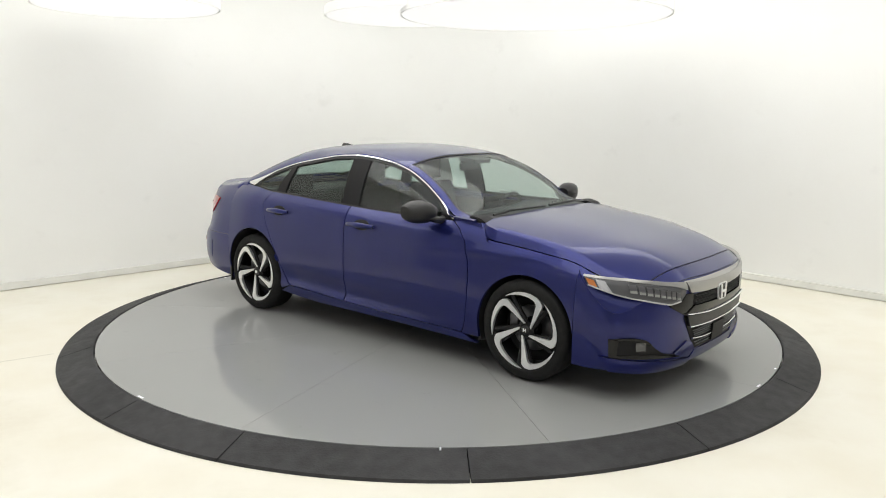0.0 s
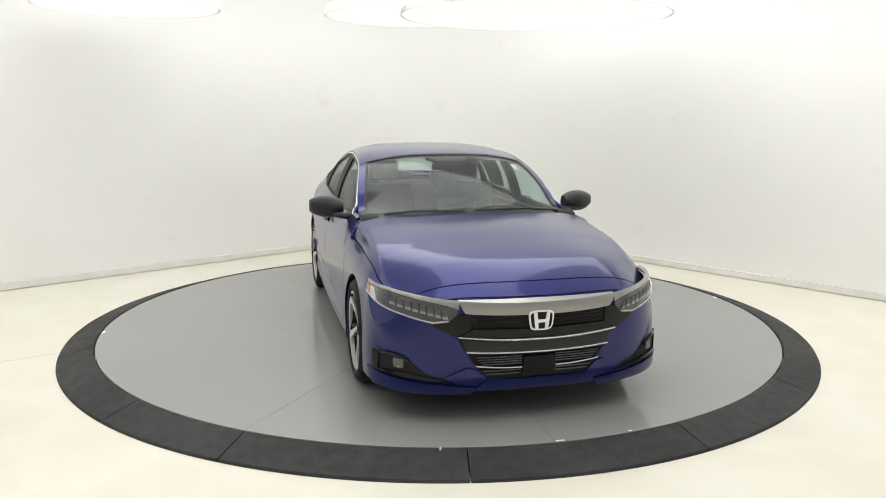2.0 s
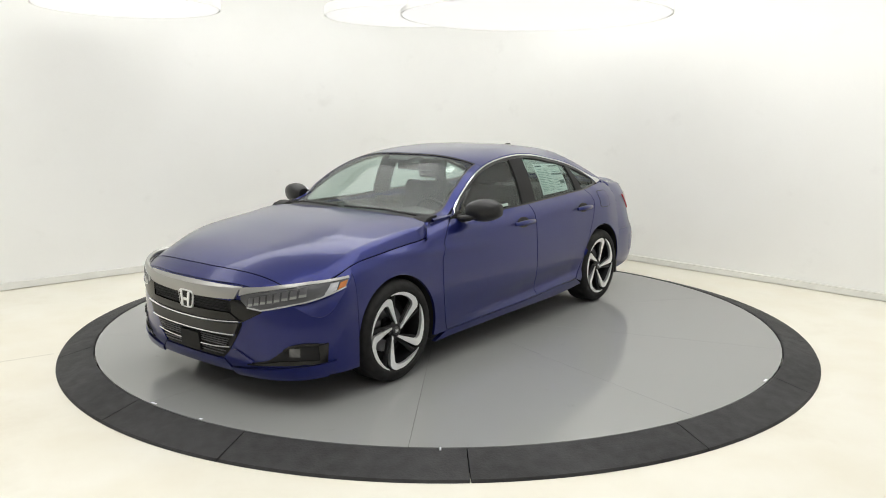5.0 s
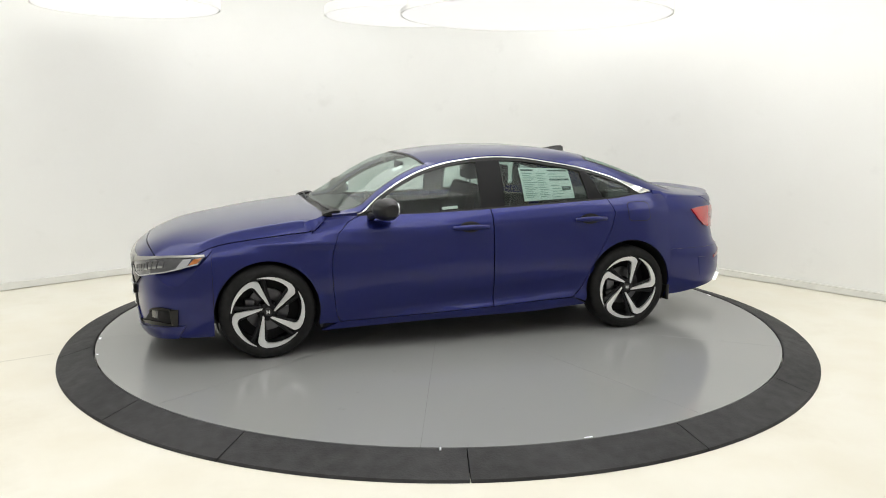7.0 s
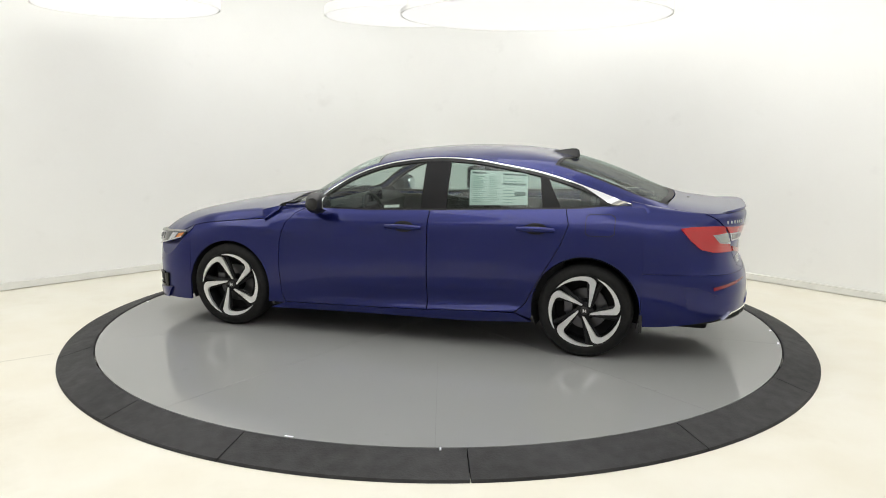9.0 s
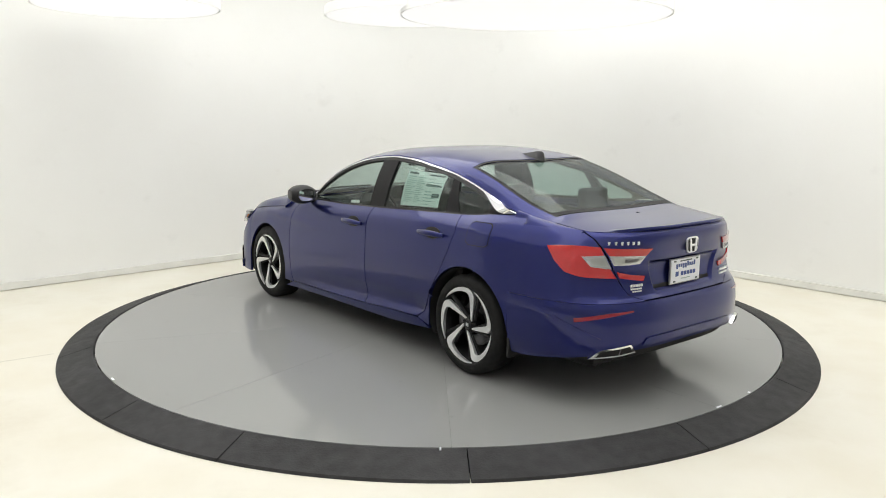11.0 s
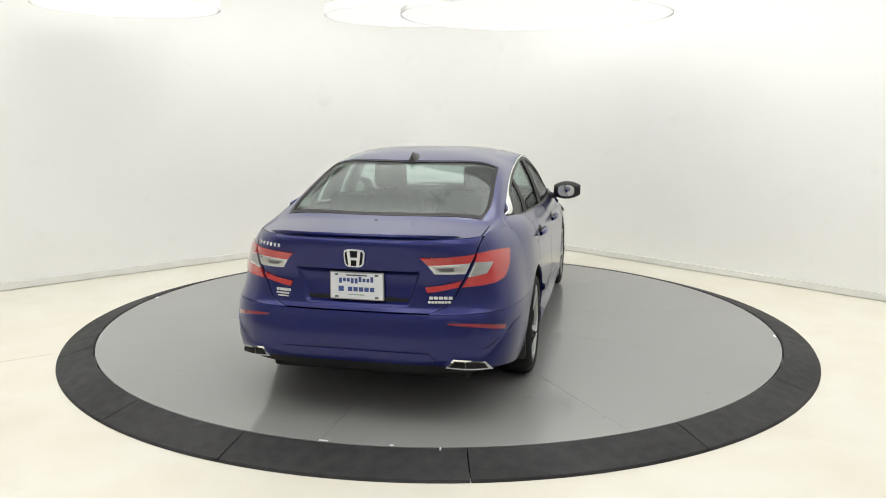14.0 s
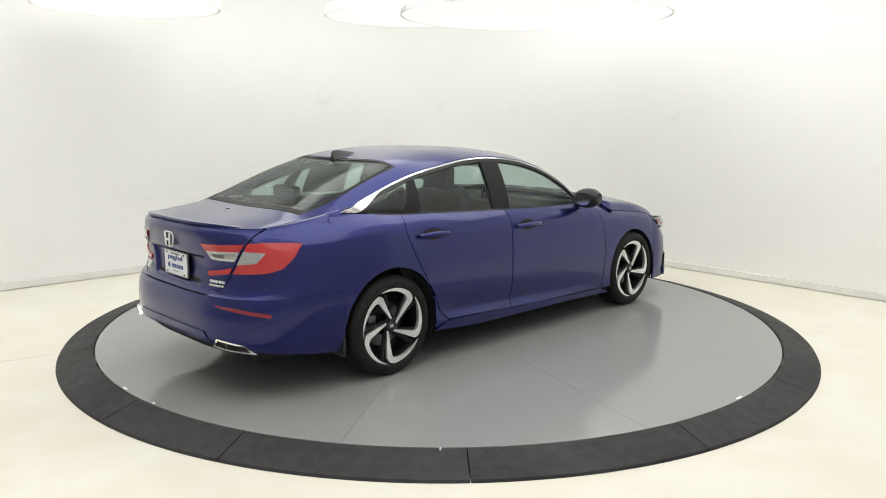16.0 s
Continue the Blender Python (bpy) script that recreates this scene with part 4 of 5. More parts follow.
# --- rear end ---
TC = (-1.3, 0, 0.5)
aa = np.linspace(-90, 90, 73)
bumper_low = spl([0, 35, 55, 75, 90], [0.322, 0.314, 0.284, 0.250, 0.215])
part("rear_bumper", skin(coons([(a, bumper_low(abs(a))) for a in aa], [(a, 0.597) for a in aa], 72, 14), on_tail, 0.02, 0, 1, TC), PAINT, car)


def lid_y(z):
    return spl([0.60, 0.612, 0.632, 0.70, 0.79, 0.87, 0.937, 1.02], [0.40, 0.44, 0.496, 0.541, 0.585, 0.618, 0.642, 0.66])(z)


zz = np.linspace(0.605, 1.0, 12)
L = [(tail_a(-lid_y(z), z), z) for z in zz]
Rr = [(-a, z) for a, z in L]

def on_lid(a, z):
    """The trunk's face with the recess for the plate."""
    x, y, zz = on_tail(a, z)
    half = 0.296 + 0.045 * (z - 0.657) / 0.141
    s = min(max((half + 0.012 - abs(y)) / 0.024, 0), 1) * min(max((z - 0.632) / 0.02, 0), 1) * min(max((0.828 - z) / 0.02, 0), 1)
    return (x + 0.020 * s * s * (3 - 2 * s), y, zz)


lid = part("trunk_face", skin(coons([L[0], (0, 0.605), Rr[0]], [L[-1]] + [(tail_a(y, 1.0), lid_top(y)) for y in np.linspace(-0.63, 0.63, 31)] + [Rr[-1]], 110, 44, start=L, end=Rr), on_lid, 0.02, 0, 1, TC), PAINT, car)
for sd in (1, -1):
    zc = np.linspace(0.5995, 1.004, 12)
    a = [(tail_a(lid_y(z) + 0.007, z), z) for z in zc]
    e = [(90, z) for z in zc]
    part("rear_corner", skin(coons([a[0], (90, 0.5995)], [a[-1], (90, 1.006)], 20, 12, start=a, end=e), on_tail, 0.02, 0, sd, TC), PAINT, car)

    def tail_patch(low, high, proud, thick, material, name, parent, label="", nu=14, nv=5):
        return part(name, skin(coons(tp_(low), tp_(high), nu, nv), on_tail, thick, proud, sd, TC), material, parent, label)
    # outer lamp on the body corner
    g = coons(tp_([(0.572, 0.738), (0.66, 0.741)]) + [(tail_ax(x, z), z) for x, z in ((-2.25, 0.746), (-2.17, 0.768), (-2.10, 0.828), (-2.045, 0.892))],
              tp_([(0.641, 0.918), (0.69, 0.920)]) + [(tail_ax(x, z), z) for x, z in ((-2.25, 0.921), (-2.17, 0.919), (-2.10, 0.915), (-2.035, 0.906))], 26, 8)
    lamp = part("tail_light", skin(g, on_tail, 0.03, 0.010, sd, TC), RED, car, "red wrapped tail light with clear inner lens")
    tail_patch([(0.598, 0.794), (0.690, 0.806)], [(0.631, 0.874), (0.716, 0.862)], 0.0125, 0.01, LAMP_CHROME, "lens_frame", lamp)
    tail_patch([(0.612, 0.806), (0.682, 0.815)], [(0.636, 0.866), (0.704, 0.856)], 0.0145, 0.01, CLEAR, "clear_lens", lamp, "clear inset lens")
    # arms on the trunk lid
    tail_patch([(0.398, 0.866), (0.50, 0.868), (0.612, 0.870)], [(0.360, 0.906), (0.50, 0.909), (0.630, 0.914)], 0.010, 0.02, RED, "tail_light_arm", lamp)
    tail_patch([(0.432, 0.818), (0.50, 0.815), (0.588, 0.814)], [(0.398, 0.866), (0.50, 0.868), (0.611, 0.870)], 0.0095, 0.02, LAMP_CHROME, "lens_frame", lamp)
    tail_patch([(0.448, 0.828), (0.582, 0.824)], [(0.424, 0.857), (0.594, 0.861)], 0.0115, 0.01, CLEAR, "clear_lens", lamp, "clear inset lens")
    tail_patch([(0.462, 0.834), (0.53, 0.832)], [(0.446, 0.850), (0.53, 0.852)], 0.0130, 0.01, STEEL, "lens_inner", lamp)
    tail_patch([(0.393, 0.709), (0.480, 0.724), (0.553, 0.738)], [(0.381, 0.740), (0.48, 0.754), (0.570, 0.776)], 0.010, 0.02, RED, "tail_light_arm", lamp)
    # reflector strips
    tail_patch([(0.513, 0.548), (0.66, 0.528), (0.80, 0.494)], [(0.515, 0.556), (0.66, 0.549), (0.80, 0.517)], 0.004, 0.01, DEEP_RED, "reflector", car, "dark red reflector strip")
    # exhaust trim
    low = [(0.503, 0.318), (0.60, 0.302), (0.735, 0.287)]
    high = [(0.543, 0.366), (0.62, 0.356), (0.700, 0.342)]
    ex = tail_patch(low, high, 0.022, 0.05, CHROME, "exhaust_trim", car, "chrome exhaust finisher")
    tail_patch([(0.525, 0.323), (0.61, 0.311), (0.712, 0.299)], [(0.549, 0.355), (0.62, 0.345), (0.694, 0.333)], 0.0235, 0.01, DARK, "exhaust_opening", ex)
    tail_patch([(0.600, 0.313), (0.606, 0.312)], [(0.600, 0.347), (0.606, 0.346)], 0.0255, 0.01, STEEL, "exhaust_divider", ex)
    # corner air blade
    tail_patch([(0.70, 0.40), (0.79, 0.35), (0.85, 0.36)], [(0.80, 0.47), (0.845, 0.515), (0.864, 0.52)], 0.003, 0.01, PAINT, "corner_blade", car)
# lower rear valance and shadow line
part("valance", skin(coons(tp_([(-0.45, 0.350), (0, 0.330), (0.45, 0.350)]), tp_([(-0.42, 0.388), (0, 0.394), (0.42, 0.388)]), 30, 4), on_tail, 0.02, 0.010, 1, TC), PAINT, car)
# spoiler
sp = bmesh.new()
rows = []
for y in np.linspace(-0.56, 0.56, 33):
    s = abs(y) / 0.56
    xb = lid_back(y) + 0.032
    zb = on_top(xb, y)[2]
    hgt = 0.020 * (1 - s ** 6) + 0.001
    prof = [(xb + 0.10, zb - 0.002), (xb + 0.03, zb + hgt * 0.75), (xb - 0.035 + 0.03 * s ** 4, zb + hgt), (xb - 0.040 + 0.035 * s ** 4, zb + hgt - 0.010), (xb - 0.02, zb - 0.012), (xb + 0.05, zb - 0.012)]
    rows.append([sp.verts.new((px, y, pz)) for px, pz in prof])
for a, b in zip(rows, rows[1:]):
    for k in range(6):
        sp.faces.new((a[k], a[(k + 1) % 6], b[(k + 1) % 6], b[k]))
sp.faces.new(rows[0])
sp.faces.new(rows[-1])
bmesh.ops.recalc_face_normals(sp, faces=sp.faces)
part("spoiler", sp, PAINT, trunk)
emblem((tail_x(0.90) - 0.004, 0, 0.895), 0.115, 0.098, -1, car)
# plate with frame and illegible print
px = tail_x(0.75) + 0.006
plate = part("dealer_plate", boxed((px - 0.014, -0.155, 0.655), (px, 0.155, 0.812), 0.004), DARK_CHROME, car, "white dealer plate in a metal frame")
part("plate_face", boxed((px - 0.017, -0.148, 0.662), (px - 0.0135, 0.148, 0.805)), PLATE, plate)
for k in range(9):
    ya = 0.100 - k * 0.0225
    zl, zh = (0.748 if k in (0, 3, 4) else 0.757), (0.787 if k in (5, 8) else 0.777)
    part("print_bar", boxed((px - 0.0185, ya - 0.016, zl), (px - 0.0165, ya, zh)), PLATE_INK, plate)
for k in range(5):
    ya = 0.050 - k * 0.0315
    part("print_bar", boxed((px - 0.0185, ya - 0.025, 0.704), (px - 0.0165, ya, 0.728)), PLATE_INK, plate)
for y0, y1, z0, z1, m in ((0.074, 0.104, 0.702, 0.731, PLATE_INK), (-0.045, 0.045, 0.682, 0.688, INK_PALE), (-0.06, 0.06, 0.790, 0.797, INK)):
    part("print_bar", boxed((px - 0.0185, y0, z0), (px - 0.0165, y1, z1)), m, plate)
for y0 in (-0.115, 0.115):
    for z0 in (0.672, 0.796):
        part("plate_screw", boxed((px - 0.021, y0 - 0.01, z0 - 0.005), (px - 0.0165, y0 + 0.01, z0 + 0.005), 0.002), INK, plate)
# badge lettering as plain bars
for y0, n, w, z0, h in ((0.610, 6, 0.024, 0.931, 0.019), (0.487, 5, 0.0155, 0.680, 0.015), (0.487, 6, 0.0115, 0.664, 0.009), (0.476, 5, 0.0115, 0.650, 0.007), (-0.405, 5, 0.021, 0.676, 0.015), (-0.40, 7, 0.0145, 0.655, 0.011)):
    for k in range(n):
        ya = y0 - k * w * 1.22
        xa = on_tail(tail_a(ya, z0), z0)[0]
        part("badge_bar", boxed((xa - 0.006, ya - w, z0), (xa + 0.004, ya, z0 + h), 0.001), ALLOY, lid)
part("lock_dot", lathe([(0, 0), (0.012, 0), (0.012, 0.004), (0, 0.005)], 12, "z"), BLACK, trunk).matrix_basis = Matrix.Translation(on_top(-2.08, 0))

# --- shell behind the panels, underbody ---
part("underbody", boxed((-2.25, -0.60, 0.17), (2.10, 0.60, 0.42), 0.03), DARK, car)
part("underbody", boxed((-1.0, -0.80, 0.17), (1.0, 0.80, 0.30), 0.02), DARK, car)
part("inner_shell", skin(coons([(a, 0.20) for a in aa], [(a, 0.66) for a in aa], 36, 6), on_nose, 0.01, -0.03, 1, NC), DARK, car)
part("inner_shell", skin(coons([(a, 0.24) for a in aa], [(a, 0.97) for a in aa], 36, 6), on_tail, 0.01, -0.03, 1, TC), DARK, car)
part("inner_shell", skin(coons(across(2.25, 0.60, 0.2), across(1.06, 0.74, 0.03), 16, 16), on_top, 0.01, -0.04, 1, IN), PAINT, car)
part("inner_shell", skin(coons(across(-1.99, 0.62), across(-2.30, 0.62), 16, 6), on_top, 0.01, -0.03, 1, IN), PAINT, car)
for sd in (1, -1):
    part("inner_shell", skin(coons([(0.98, 0.24), (-0.90, 0.30)], [(0.98, 0.85), (-1.25, 0.98)], 20, 8), on_side, 0.01, -0.03, sd), PAINT, car)

# --- cabin ---
part("cabin_floor", boxed((-1.30, -0.74, 0.30), (1.10, 0.74, 0.34)), TRIM, car)
for sd in (1, -1):
    part("door_trim", boxed((-1.25, sd * 0.755 - 0.02, 0.34), (0.85, sd * 0.755 + 0.02, 0.925), 0.015), TRIM, car)
bm = bmesh.new()
rows = []
for y in np.linspace(-0.72, 0.72, 13):
    hump = 0.035 * math.exp(-((y - 0.36) / 0.16) ** 2)
    prof = [(1.02, 0.90), (0.80, 0.955), (0.58, 0.955 + hump), (0.50, 0.90 + hump * 0.6), (0.52, 0.70), (0.62, 0.45), (1.0, 0.45)]
    rows.append([bm.verts.new((x, y, z)) for x, z in prof])
for a, b in zip(rows, rows[1:]):
    for k in range(7):
        bm.faces.new((a[k], a[(k + 1) % 7], b[(k + 1) % 7], b[k]))
bm.faces.new(rows[0])
bm.faces.new(rows[-1])
bmesh.ops.recalc_face_normals(bm, faces=bm.faces)
dash = part("dashboard", bm, TRIM, car)
part("screen", boxed((0.50, -0.13, 0.93), (0.52, 0.13, 1.04), 0.008), GLOSS_BLACK, dash)
sw = lathe([(0.185 + 0.014 * math.cos(a), 0.014 * math.sin(a)) for a in np.linspace(0, 2 * math.pi, 13)], 36, "z")
wheel_rim = part("steering_wheel", sw, BLACK, car)
wheel_rim.matrix_basis = pose(0.36, 0.36, 0.86, 0, -66, 0)
part("steering_boss", boxed((-0.08, -0.16, -0.04), (0.03, 0.16, 0.0), 0.02), BLACK, wheel_rim)


def seat(x, y, w, back_h, rear=False):
    s = part("seat", boxed((x - 0.26, y - w / 2, 0.42), (x + 0.26, y + w / 2, 0.58), 0.05), FABRIC, car, "black cloth seat")
    b = part("seat_back", boxed((-0.07, -w / 2, 0.0), (0.06, w / 2, back_h), 0.05), FABRIC, s)
    b.matrix_basis = pose(x - 0.25, y, 0.50, 0, -16 if not rear else -20, 0)
    return s


def headrest(s, x, y, z, w=0.25, h=0.17):
    part("headrest", boxed((x - 0.05, y - w / 2, z), (x + 0.04, y + w / 2, z + h), 0.03), FABRIC, s)
    for q in (-0.05, 0.05):
        part("headrest_post", tube([(x, y + q, z - 0.08), (x, y + q, z + 0.03)], 0.007, 6), STEEL, s)


for y in (0.36, -0.36):
    s = seat(-0.05, y, 0.50, 0.60)
    headrest(s, -0.48, y, 1.105)
s = seat(-0.98, 0.0, 1.24, 0.50, True)
for y in (0.40, -0.40):
    headrest(s, -1.36, y, 0.985, 0.26, 0.15)
part("parcel_shelf", boxed((-1.93, -0.60, 0.955), (-1.36, 0.60, 0.985), 0.01), TRIM, car)
part("headliner", skin(top_panel(0.22, -1.15, 0.05, 0.05, 0.05, -0.05, 20, 18), on_top, 0.01, -0.03, 1, IN), LINER, car)
part("rear_view_mirror", boxed((0.24, -0.11, 1.23), (0.27, 0.11, 1.29), 0.012), BLACK, car)
part("camera_pod", skin(coons(across(0.40, 0.10), across(0.29, 0.17), 8, 4), on_top, 0.03, -0.012, 1, IN), BLACK, car)

# price sheet inside the left rear window
sheet = part("price_sticker", skin(coons([(-0.545, 1.018), (-0.975, 1.035)], [(-0.525, 1.275), (-0.955, 1.262)], 10, 6), on_window, 0.001, -0.020, 1), PAPER, car, "white printed price sheet on the rear side window")


def sheet_bar(u0, u1, v0, v1, m):
    def at(u, v):
        lo = (-0.545 - 0.43 * u, 1.018 + 0.017 * u)
        hi = (-0.525 - 0.43 * u, 1.275 - 0.013 * u)
        return on_window(lo[0] + (hi[0] - lo[0]) * v, lo[1] + (hi[1] - lo[1]) * v)
    part("print_bar", skin(coons([(u0, v0), (u1, v0)], [(u0, v1), (u1, v1)], 3, 2), at, 0.001, -0.0185, 1), m, sheet)


sheet_bar(0.04, 0.28, 0.90, 0.95, INK)
sheet_bar(0.57, 0.96, 0.90, 0.94, INK)
sheet_bar(0.57, 0.96, 0.60, 0.66, INK)
sheet_bar(0.78, 0.96, 0.28, 0.40, INK)
for k in range(14):
    sheet_bar(0.05, 0.20 + 0.05 * ((k * 7) % 3), 0.10 + 0.055 * k, 0.122 + 0.055 * k, INK_PALE)
    sheet_bar(0.33, 0.44 + 0.04 * ((k * 5) % 3), 0.10 + 0.055 * k, 0.122 + 0.055 * k, INK_PALE)
for k in range(9):
    if k not in (5,):
        sheet_bar(0.58, 0.74 + 0.06 * ((k * 5) % 4), 0.06 + 0.092 * k, 0.085 + 0.092 * k, INK_PALE)
part("dealer_sticker", skin(coons([(0.12, 0.975), (0.0, 0.982)], [(0.12, 0.995), (0.0, 1.003)], 3, 2), on_window, 0.001, -0.020, 1), PAPER, car)
part("windscreen_label", skin(coons([(0.36, 0.50), (0.36, 0.55)], [(0.44, 0.51), (0.44, 0.56)], 3, 3), on_top, 0.001, -0.011, 1, IN), PAPER, car)

# --- door mirrors ---
for sd in (1, -1):
    bm = bmesh.new()
    rings = []
    for i in range(11):
        s = i / 10
        y = 0.86 + 0.235 * s
        f = (math.sin(math.pi * (0.12 + 0.78 * s)) ** 0.55)
        hx, hz = 0.105 * f * (1 - 0.15 * s), 0.080 * f
        cz, cx = 1.003 + 0.010 * s, 0.600 - 0.035 * s
        ring = []
        for k in range(16):
            a = 2 * math.pi * k / 16
            c, q = math.cos(a), math.sin(a)
            ex = math.copysign(abs(c) ** 0.75, c)
            ez = math.copysign(abs(q) ** 0.8, q)
            dx = hx * ex if ex > 0 else 0.72 * hx * ex
            ring.append(bm.verts.new((cx + dx, sd * y, cz + hz * ez)))
        rings.append(ring)
    for a, b in zip(rings, rings[1:]):
        for k in range(16):
            bm.faces.new((a[k], a[(k + 1) % 16], b[(k + 1) % 16], b[k]))
    bm.faces.new(rings[0])
    bm.faces.new(rings[-1])
    bmesh.ops.recalc_face_normals(bm, faces=bm.faces)
    mirror = part("door_mirror", bm, BLACK, car, "black door mirror", smooth=0.9)
    part("mirror_foot", tube([(0.66, sd * 0.80, 0.945), (0.67, sd * 0.84, 0.945), (0.665, sd * 0.90, 0.955), (0.655, sd * 0.95, 0.97)], [0.03, 0.026, 0.022, 0.02], 10), BLACK, mirror)
    part("mirror_glass", prism([(sd * (0.972 + 0.072 * math.copysign(abs(math.cos(a)) ** 0.7, math.cos(a))), 1.008 + 0.050 * math.copysign(abs(math.sin(a)) ** 0.8, math.sin(a))) for a in np.linspace(0, 2 * math.pi, 25)[:-1]], "x", 0.511, 0.53), MIRROR, mirror)
    # corner trim at the foot of the side glass
    part("sail_trim", skin(coons([(0.765, belt_z(0.765)), (0.62, belt_z(0.62))], [(0.765, edge_z(0.765) - 0.02), (0.66, belt_z(0.66) + 0.06)], 5, 4), on_window, 0.02, -0.004, sd), BLACK, car)

# --- antenna fin, wipers ---
bm = bmesh.new()
fin = [(-1.02, 0.0), (-1.10, 0.030), (-1.16, 0.052), (-1.205, 0.062), (-1.225, 0.055), (-1.235, 0.0)]
rows = []
left, right, ridge = [], [], []
for x, h in fin:
    zb = roof_z(x) - 0.002
    wv = 0.034 * (1 - abs((x + 1.15) / 0.14) ** 2 * 0.75)
    left.append(bm.verts.new((x, wv, zb)))
    right.append(bm.verts.new((x, -wv, zb)))
    ridge.append(bm.verts.new((x - 0.01, 0, zb + max(h, 0.004))))
for i in range(len(fin) - 1):
    bm.faces.new((left[i], left[i + 1], ridge[i + 1], ridge[i]))
    bm.faces.new((right[i + 1], right[i], ridge[i], ridge[i + 1]))
bm.faces.new((left[0], ridge[0], right[0]))
bm.faces.new((left[-1], right[-1], ridge[-1]))
bmesh.ops.recalc_face_normals(bm, faces=bm.faces)
part("antenna_fin", bm, BLACK, car, "dark shark fin antenna")
for y0, y1, xo in ((0.66, 0.02, 1.005), (-0.05, -0.62, 1.01)):
    pts = [tuple(Vector(on_top(xo - 0.06 * abs(y / 0.7) ** 2, y)) + Vector((0, 0, 0.010))) for y in np.linspace(y0, y1, 12)]
    part("wiper", tube(pts, 0.008, 6), BLACK, car)

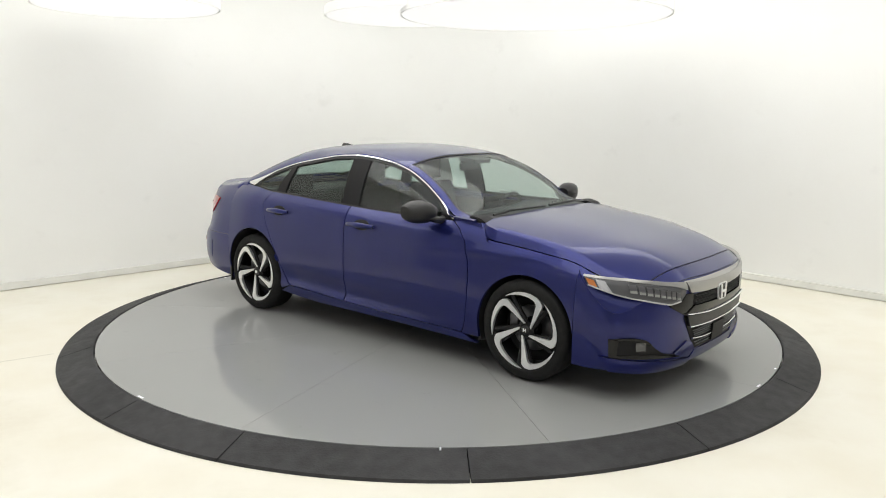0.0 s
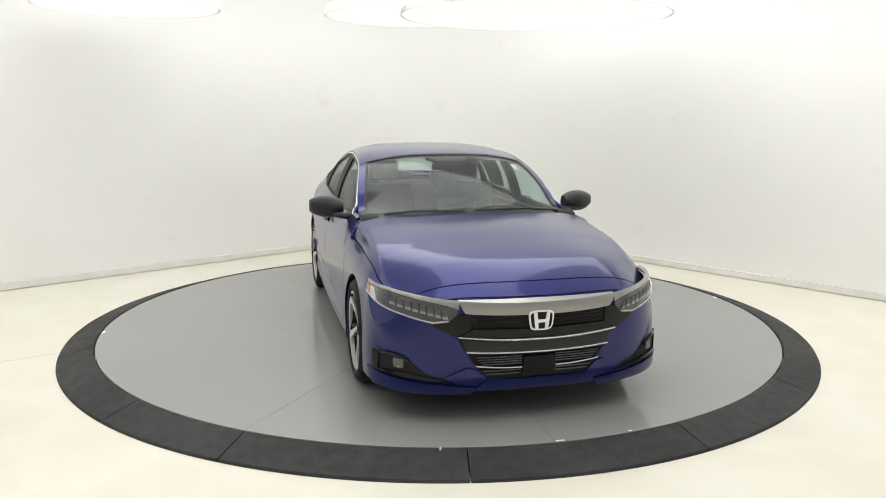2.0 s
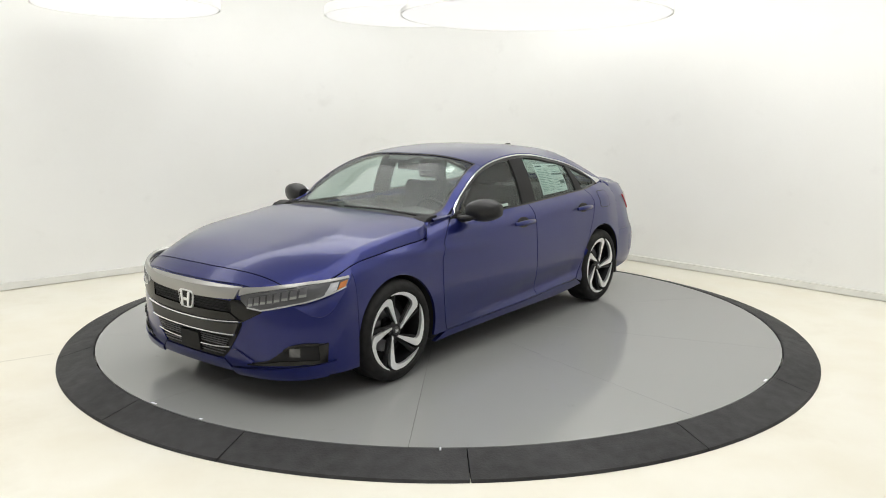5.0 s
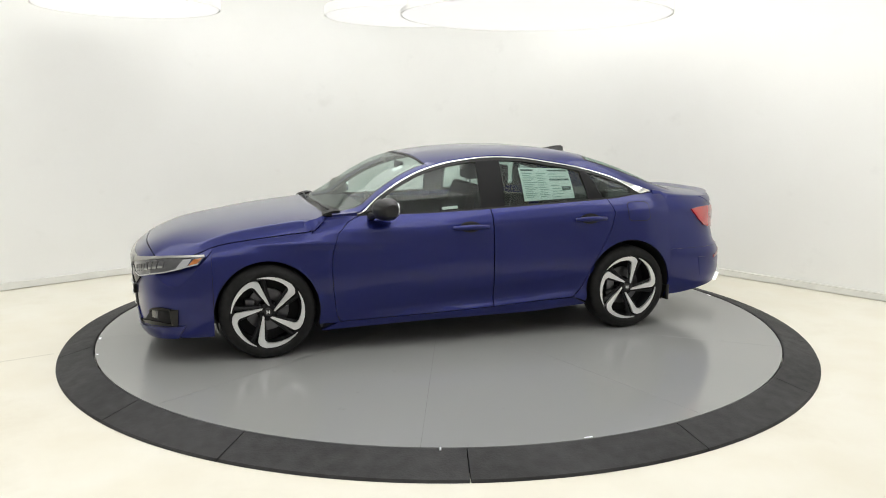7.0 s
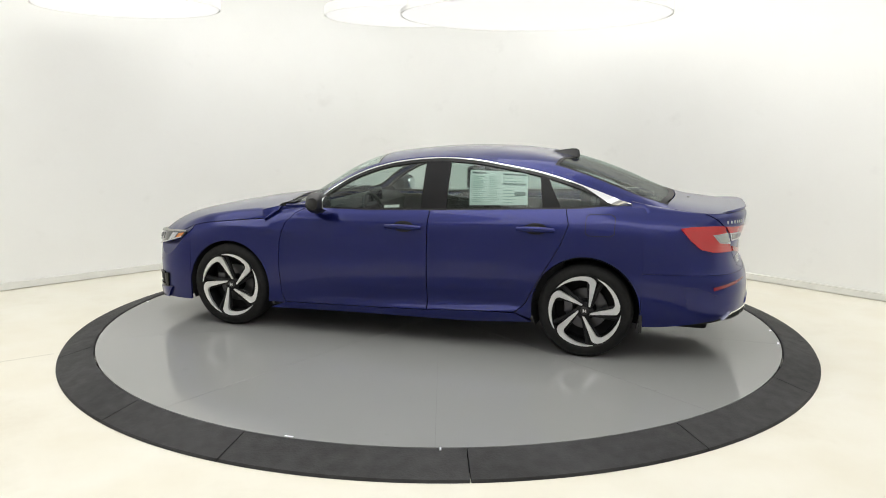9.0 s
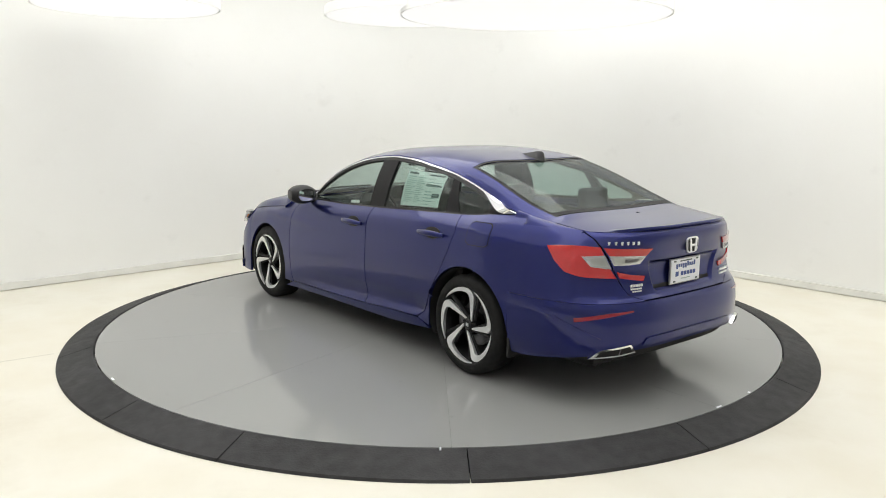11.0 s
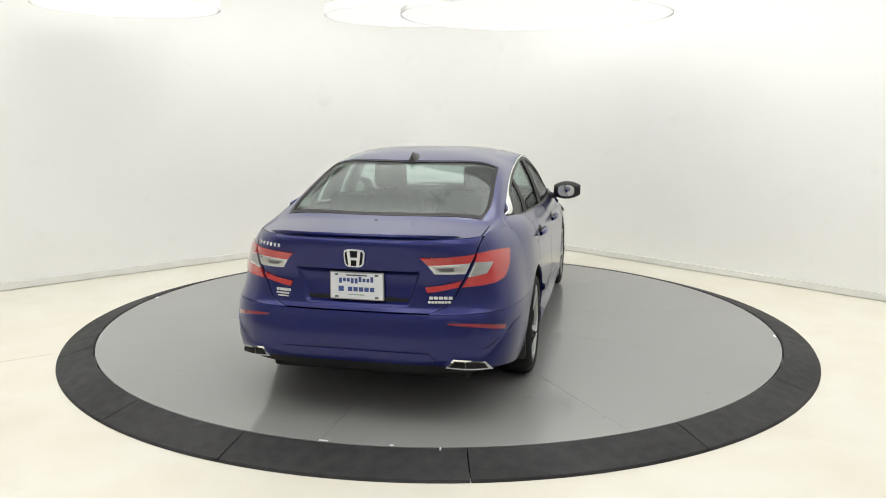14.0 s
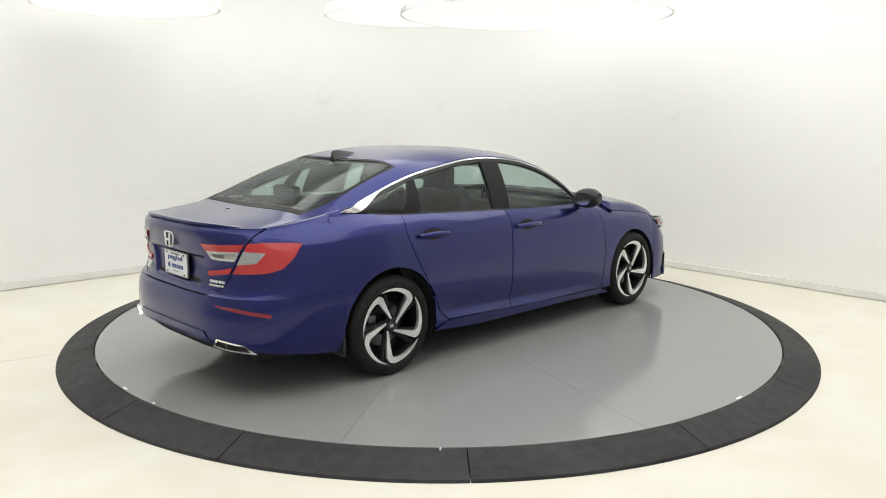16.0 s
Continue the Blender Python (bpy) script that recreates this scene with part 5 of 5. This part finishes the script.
# --- wheels: built facing +y, hub at the origin ---
def make_wheel(phase):
    w = new("wheel")
    w.parent = car
    prof = [(0.240, -0.215), (0.268, -0.222), (0.305, -0.220), (0.326, -0.205), (0.3330, -0.18), (0.3335, -0.115), (0.3330, -0.045), (0.327, -0.022), (0.310, -0.004), (0.284, 0.006), (0.264, 0.002), (0.2565, -0.006), (0.240, -0.02)]
    part("tyre", lathe(prof, 72), RUBBER, w)
    part("rim", lathe([(0.236, -0.21), (0.246, -0.205), (0.238, -0.19), (0.225, -0.12), (0.228, -0.04), (0.246, -0.012), (0.2565, -0.002), (0.258, -0.012), (0.248, -0.022), (0.238, -0.21)], 72), SATIN, w)
    part("rim_back", lathe([(0.0, -0.150), (0.225, -0.150), (0.225, -0.155), (0.0, -0.156)], 48), DARK, w)
    part("brake_disc", lathe([(0.05, -0.118), (0.150, -0.112), (0.152, -0.125), (0.05, -0.13)], 48), STEEL, w)
    part("hub", lathe([(0.0, -0.028), (0.032, -0.028), (0.062, -0.040), (0.075, -0.07), (0.075, -0.12), (0.0, -0.121)], 40), GLOSS_BLACK, w)
    part("hub_cap", lathe([(0.0, -0.022), (0.026, -0.023), (0.030, -0.028), (0.030, -0.034), (0.0, -0.035)], 30), BLACK, w)
    for k in range(2):
        part("cap_mark", boxed((-0.012 + 0.017 * k, -0.0225, -0.012), (-0.005 + 0.017 * k, -0.019, 0.012), 0.001), ALLOY, w)
    part("cap_mark", boxed((-0.006, -0.0225, -0.003), (0.006, -0.019, 0.003), 0.0005), ALLOY, w)
    part("caliper", boxed((0.085, -0.135, -0.03), (0.155, -0.075, 0.085), 0.015), STEEL, w)
    for k in range(5):
        th = math.radians(phase + 72 * k)
        # black arm behind, split in two
        for dth, wd in ((-0.30, 0.030), (0.10, 0.022)):
            a0, a1 = th - 0.55 + dth * 0.3, th + dth
            p0 = Vector((-0.05 * math.cos(a0), -0.050, 0.05 * math.sin(a0)))
            p1 = Vector((-0.150 * math.cos(a1), -0.042, 0.150 * math.sin(a1)))
            p2 = Vector((-0.238 * math.cos(a1 + 0.05), -0.035, 0.238 * math.sin(a1 + 0.05)))
            part("spoke_rib", tube([p0, p1, p2], [wd * 0.6, wd * 0.5, wd * 0.6], 8), SATIN, w)
        # machined face: an arm that bends into a hook along the rim
        R0 = 0.2535

        def polar(r, deg):
            ang = th + math.radians(deg)
            return (R0 * r * math.cos(ang), 0.0, R0 * r * math.sin(ang))

        def edge_of(*runs):
            pts = []
            for n, run in runs:
                pts += [Vector(p) for p in resample([polar(*q) for q in run], n)][1 if pts else 0:]
            return pts
        inner = edge_of((6, [(0.17, -24), (0.77, 5.0)]), (5, [(0.77, 5.0), (0.83, 8.0), (0.868, 13.0)]),
                        (14, [(0.868, 13.0), (0.892, 24), (0.912, 36), (0.938, 48), (0.962, 58), (0.985, 66)]))
        outer = edge_of((6, [(0.18, -41), (0.865, -6.5)]), (5, [(0.865, -6.5), (0.93, -3.2), (0.975, 2.5), (0.998, 9.0)]),
                        (14, [(0.998, 9.0), (1.0, 20), (1.0, 30), (1.0, 40), (1.0, 50), (1.0, 58), (1.0, 66)]))
        bm = bmesh.new()

        def depth(v):
            return -0.030 + 0.026 * min(v.length / 0.24, 1) ** 1.5
        fa = [[bm.verts.new((-v.x, depth(v), v.z)) for v in row] for row in (inner, outer)]
        fb = [[bm.verts.new((-v.x, depth(v) - 0.022, v.z)) for v in row] for row in (inner, outer)]
        m = len(inner)
        for i in range(m - 1):
            bm.faces.new((fa[0][i], fa[0][i + 1], fa[1][i + 1], fa[1][i]))
            bm.faces.new((fb[0][i], fb[1][i], fb[1][i + 1], fb[0][i + 1]))
            bm.faces.new((fa[0][i], fb[0][i], fb[0][i + 1], fa[0][i + 1]))
            bm.faces.new((fa[1][i], fa[1][i + 1], fb[1][i + 1], fb[1][i]))
        bm.faces.new((fa[0][0], fa[1][0], fb[1][0], fb[0][0]))
        bm.faces.new((fa[0][-1], fb[0][-1], fb[1][-1], fa[1][-1]))
        bmesh.ops.recalc_face_normals(bm, faces=bm.faces)
        part("spoke", bm, ALLOY, w, "machined silver spoke", smooth=0.5)
    return w


FRONT_Y, REAR_Y = 0.905, 0.893
for x, y, turn, ph in ((FX, FRONT_Y, 0, 40), (RX, REAR_Y, 0, 76), (FX, -FRONT_Y, 180, 58), (RX, -REAR_Y, 180, 47)):
    w = make_wheel(ph)
    w.matrix_basis = pose(x, y, HUB - 0.0005, 0, 0, turn)


def motions():
    rows_car, rows_table = [], []
    for k in range(33):
        t = k * 0.5
        a = table_angle(t)
        r = radians(a)
        x = -(AXIS[0] * math.cos(r) - AXIS[1] * math.sin(r))
        y = -(AXIS[0] * math.sin(r) + AXIS[1] * math.cos(r))
        rows_car.append((t, pose(x, y, 0, 0, 0, a)))
        rows_table.append((t, pose(0, 0, 0, 0, 0, a)))
    walk(car, rows_car)
    walk(turntable, rows_table)


motions()
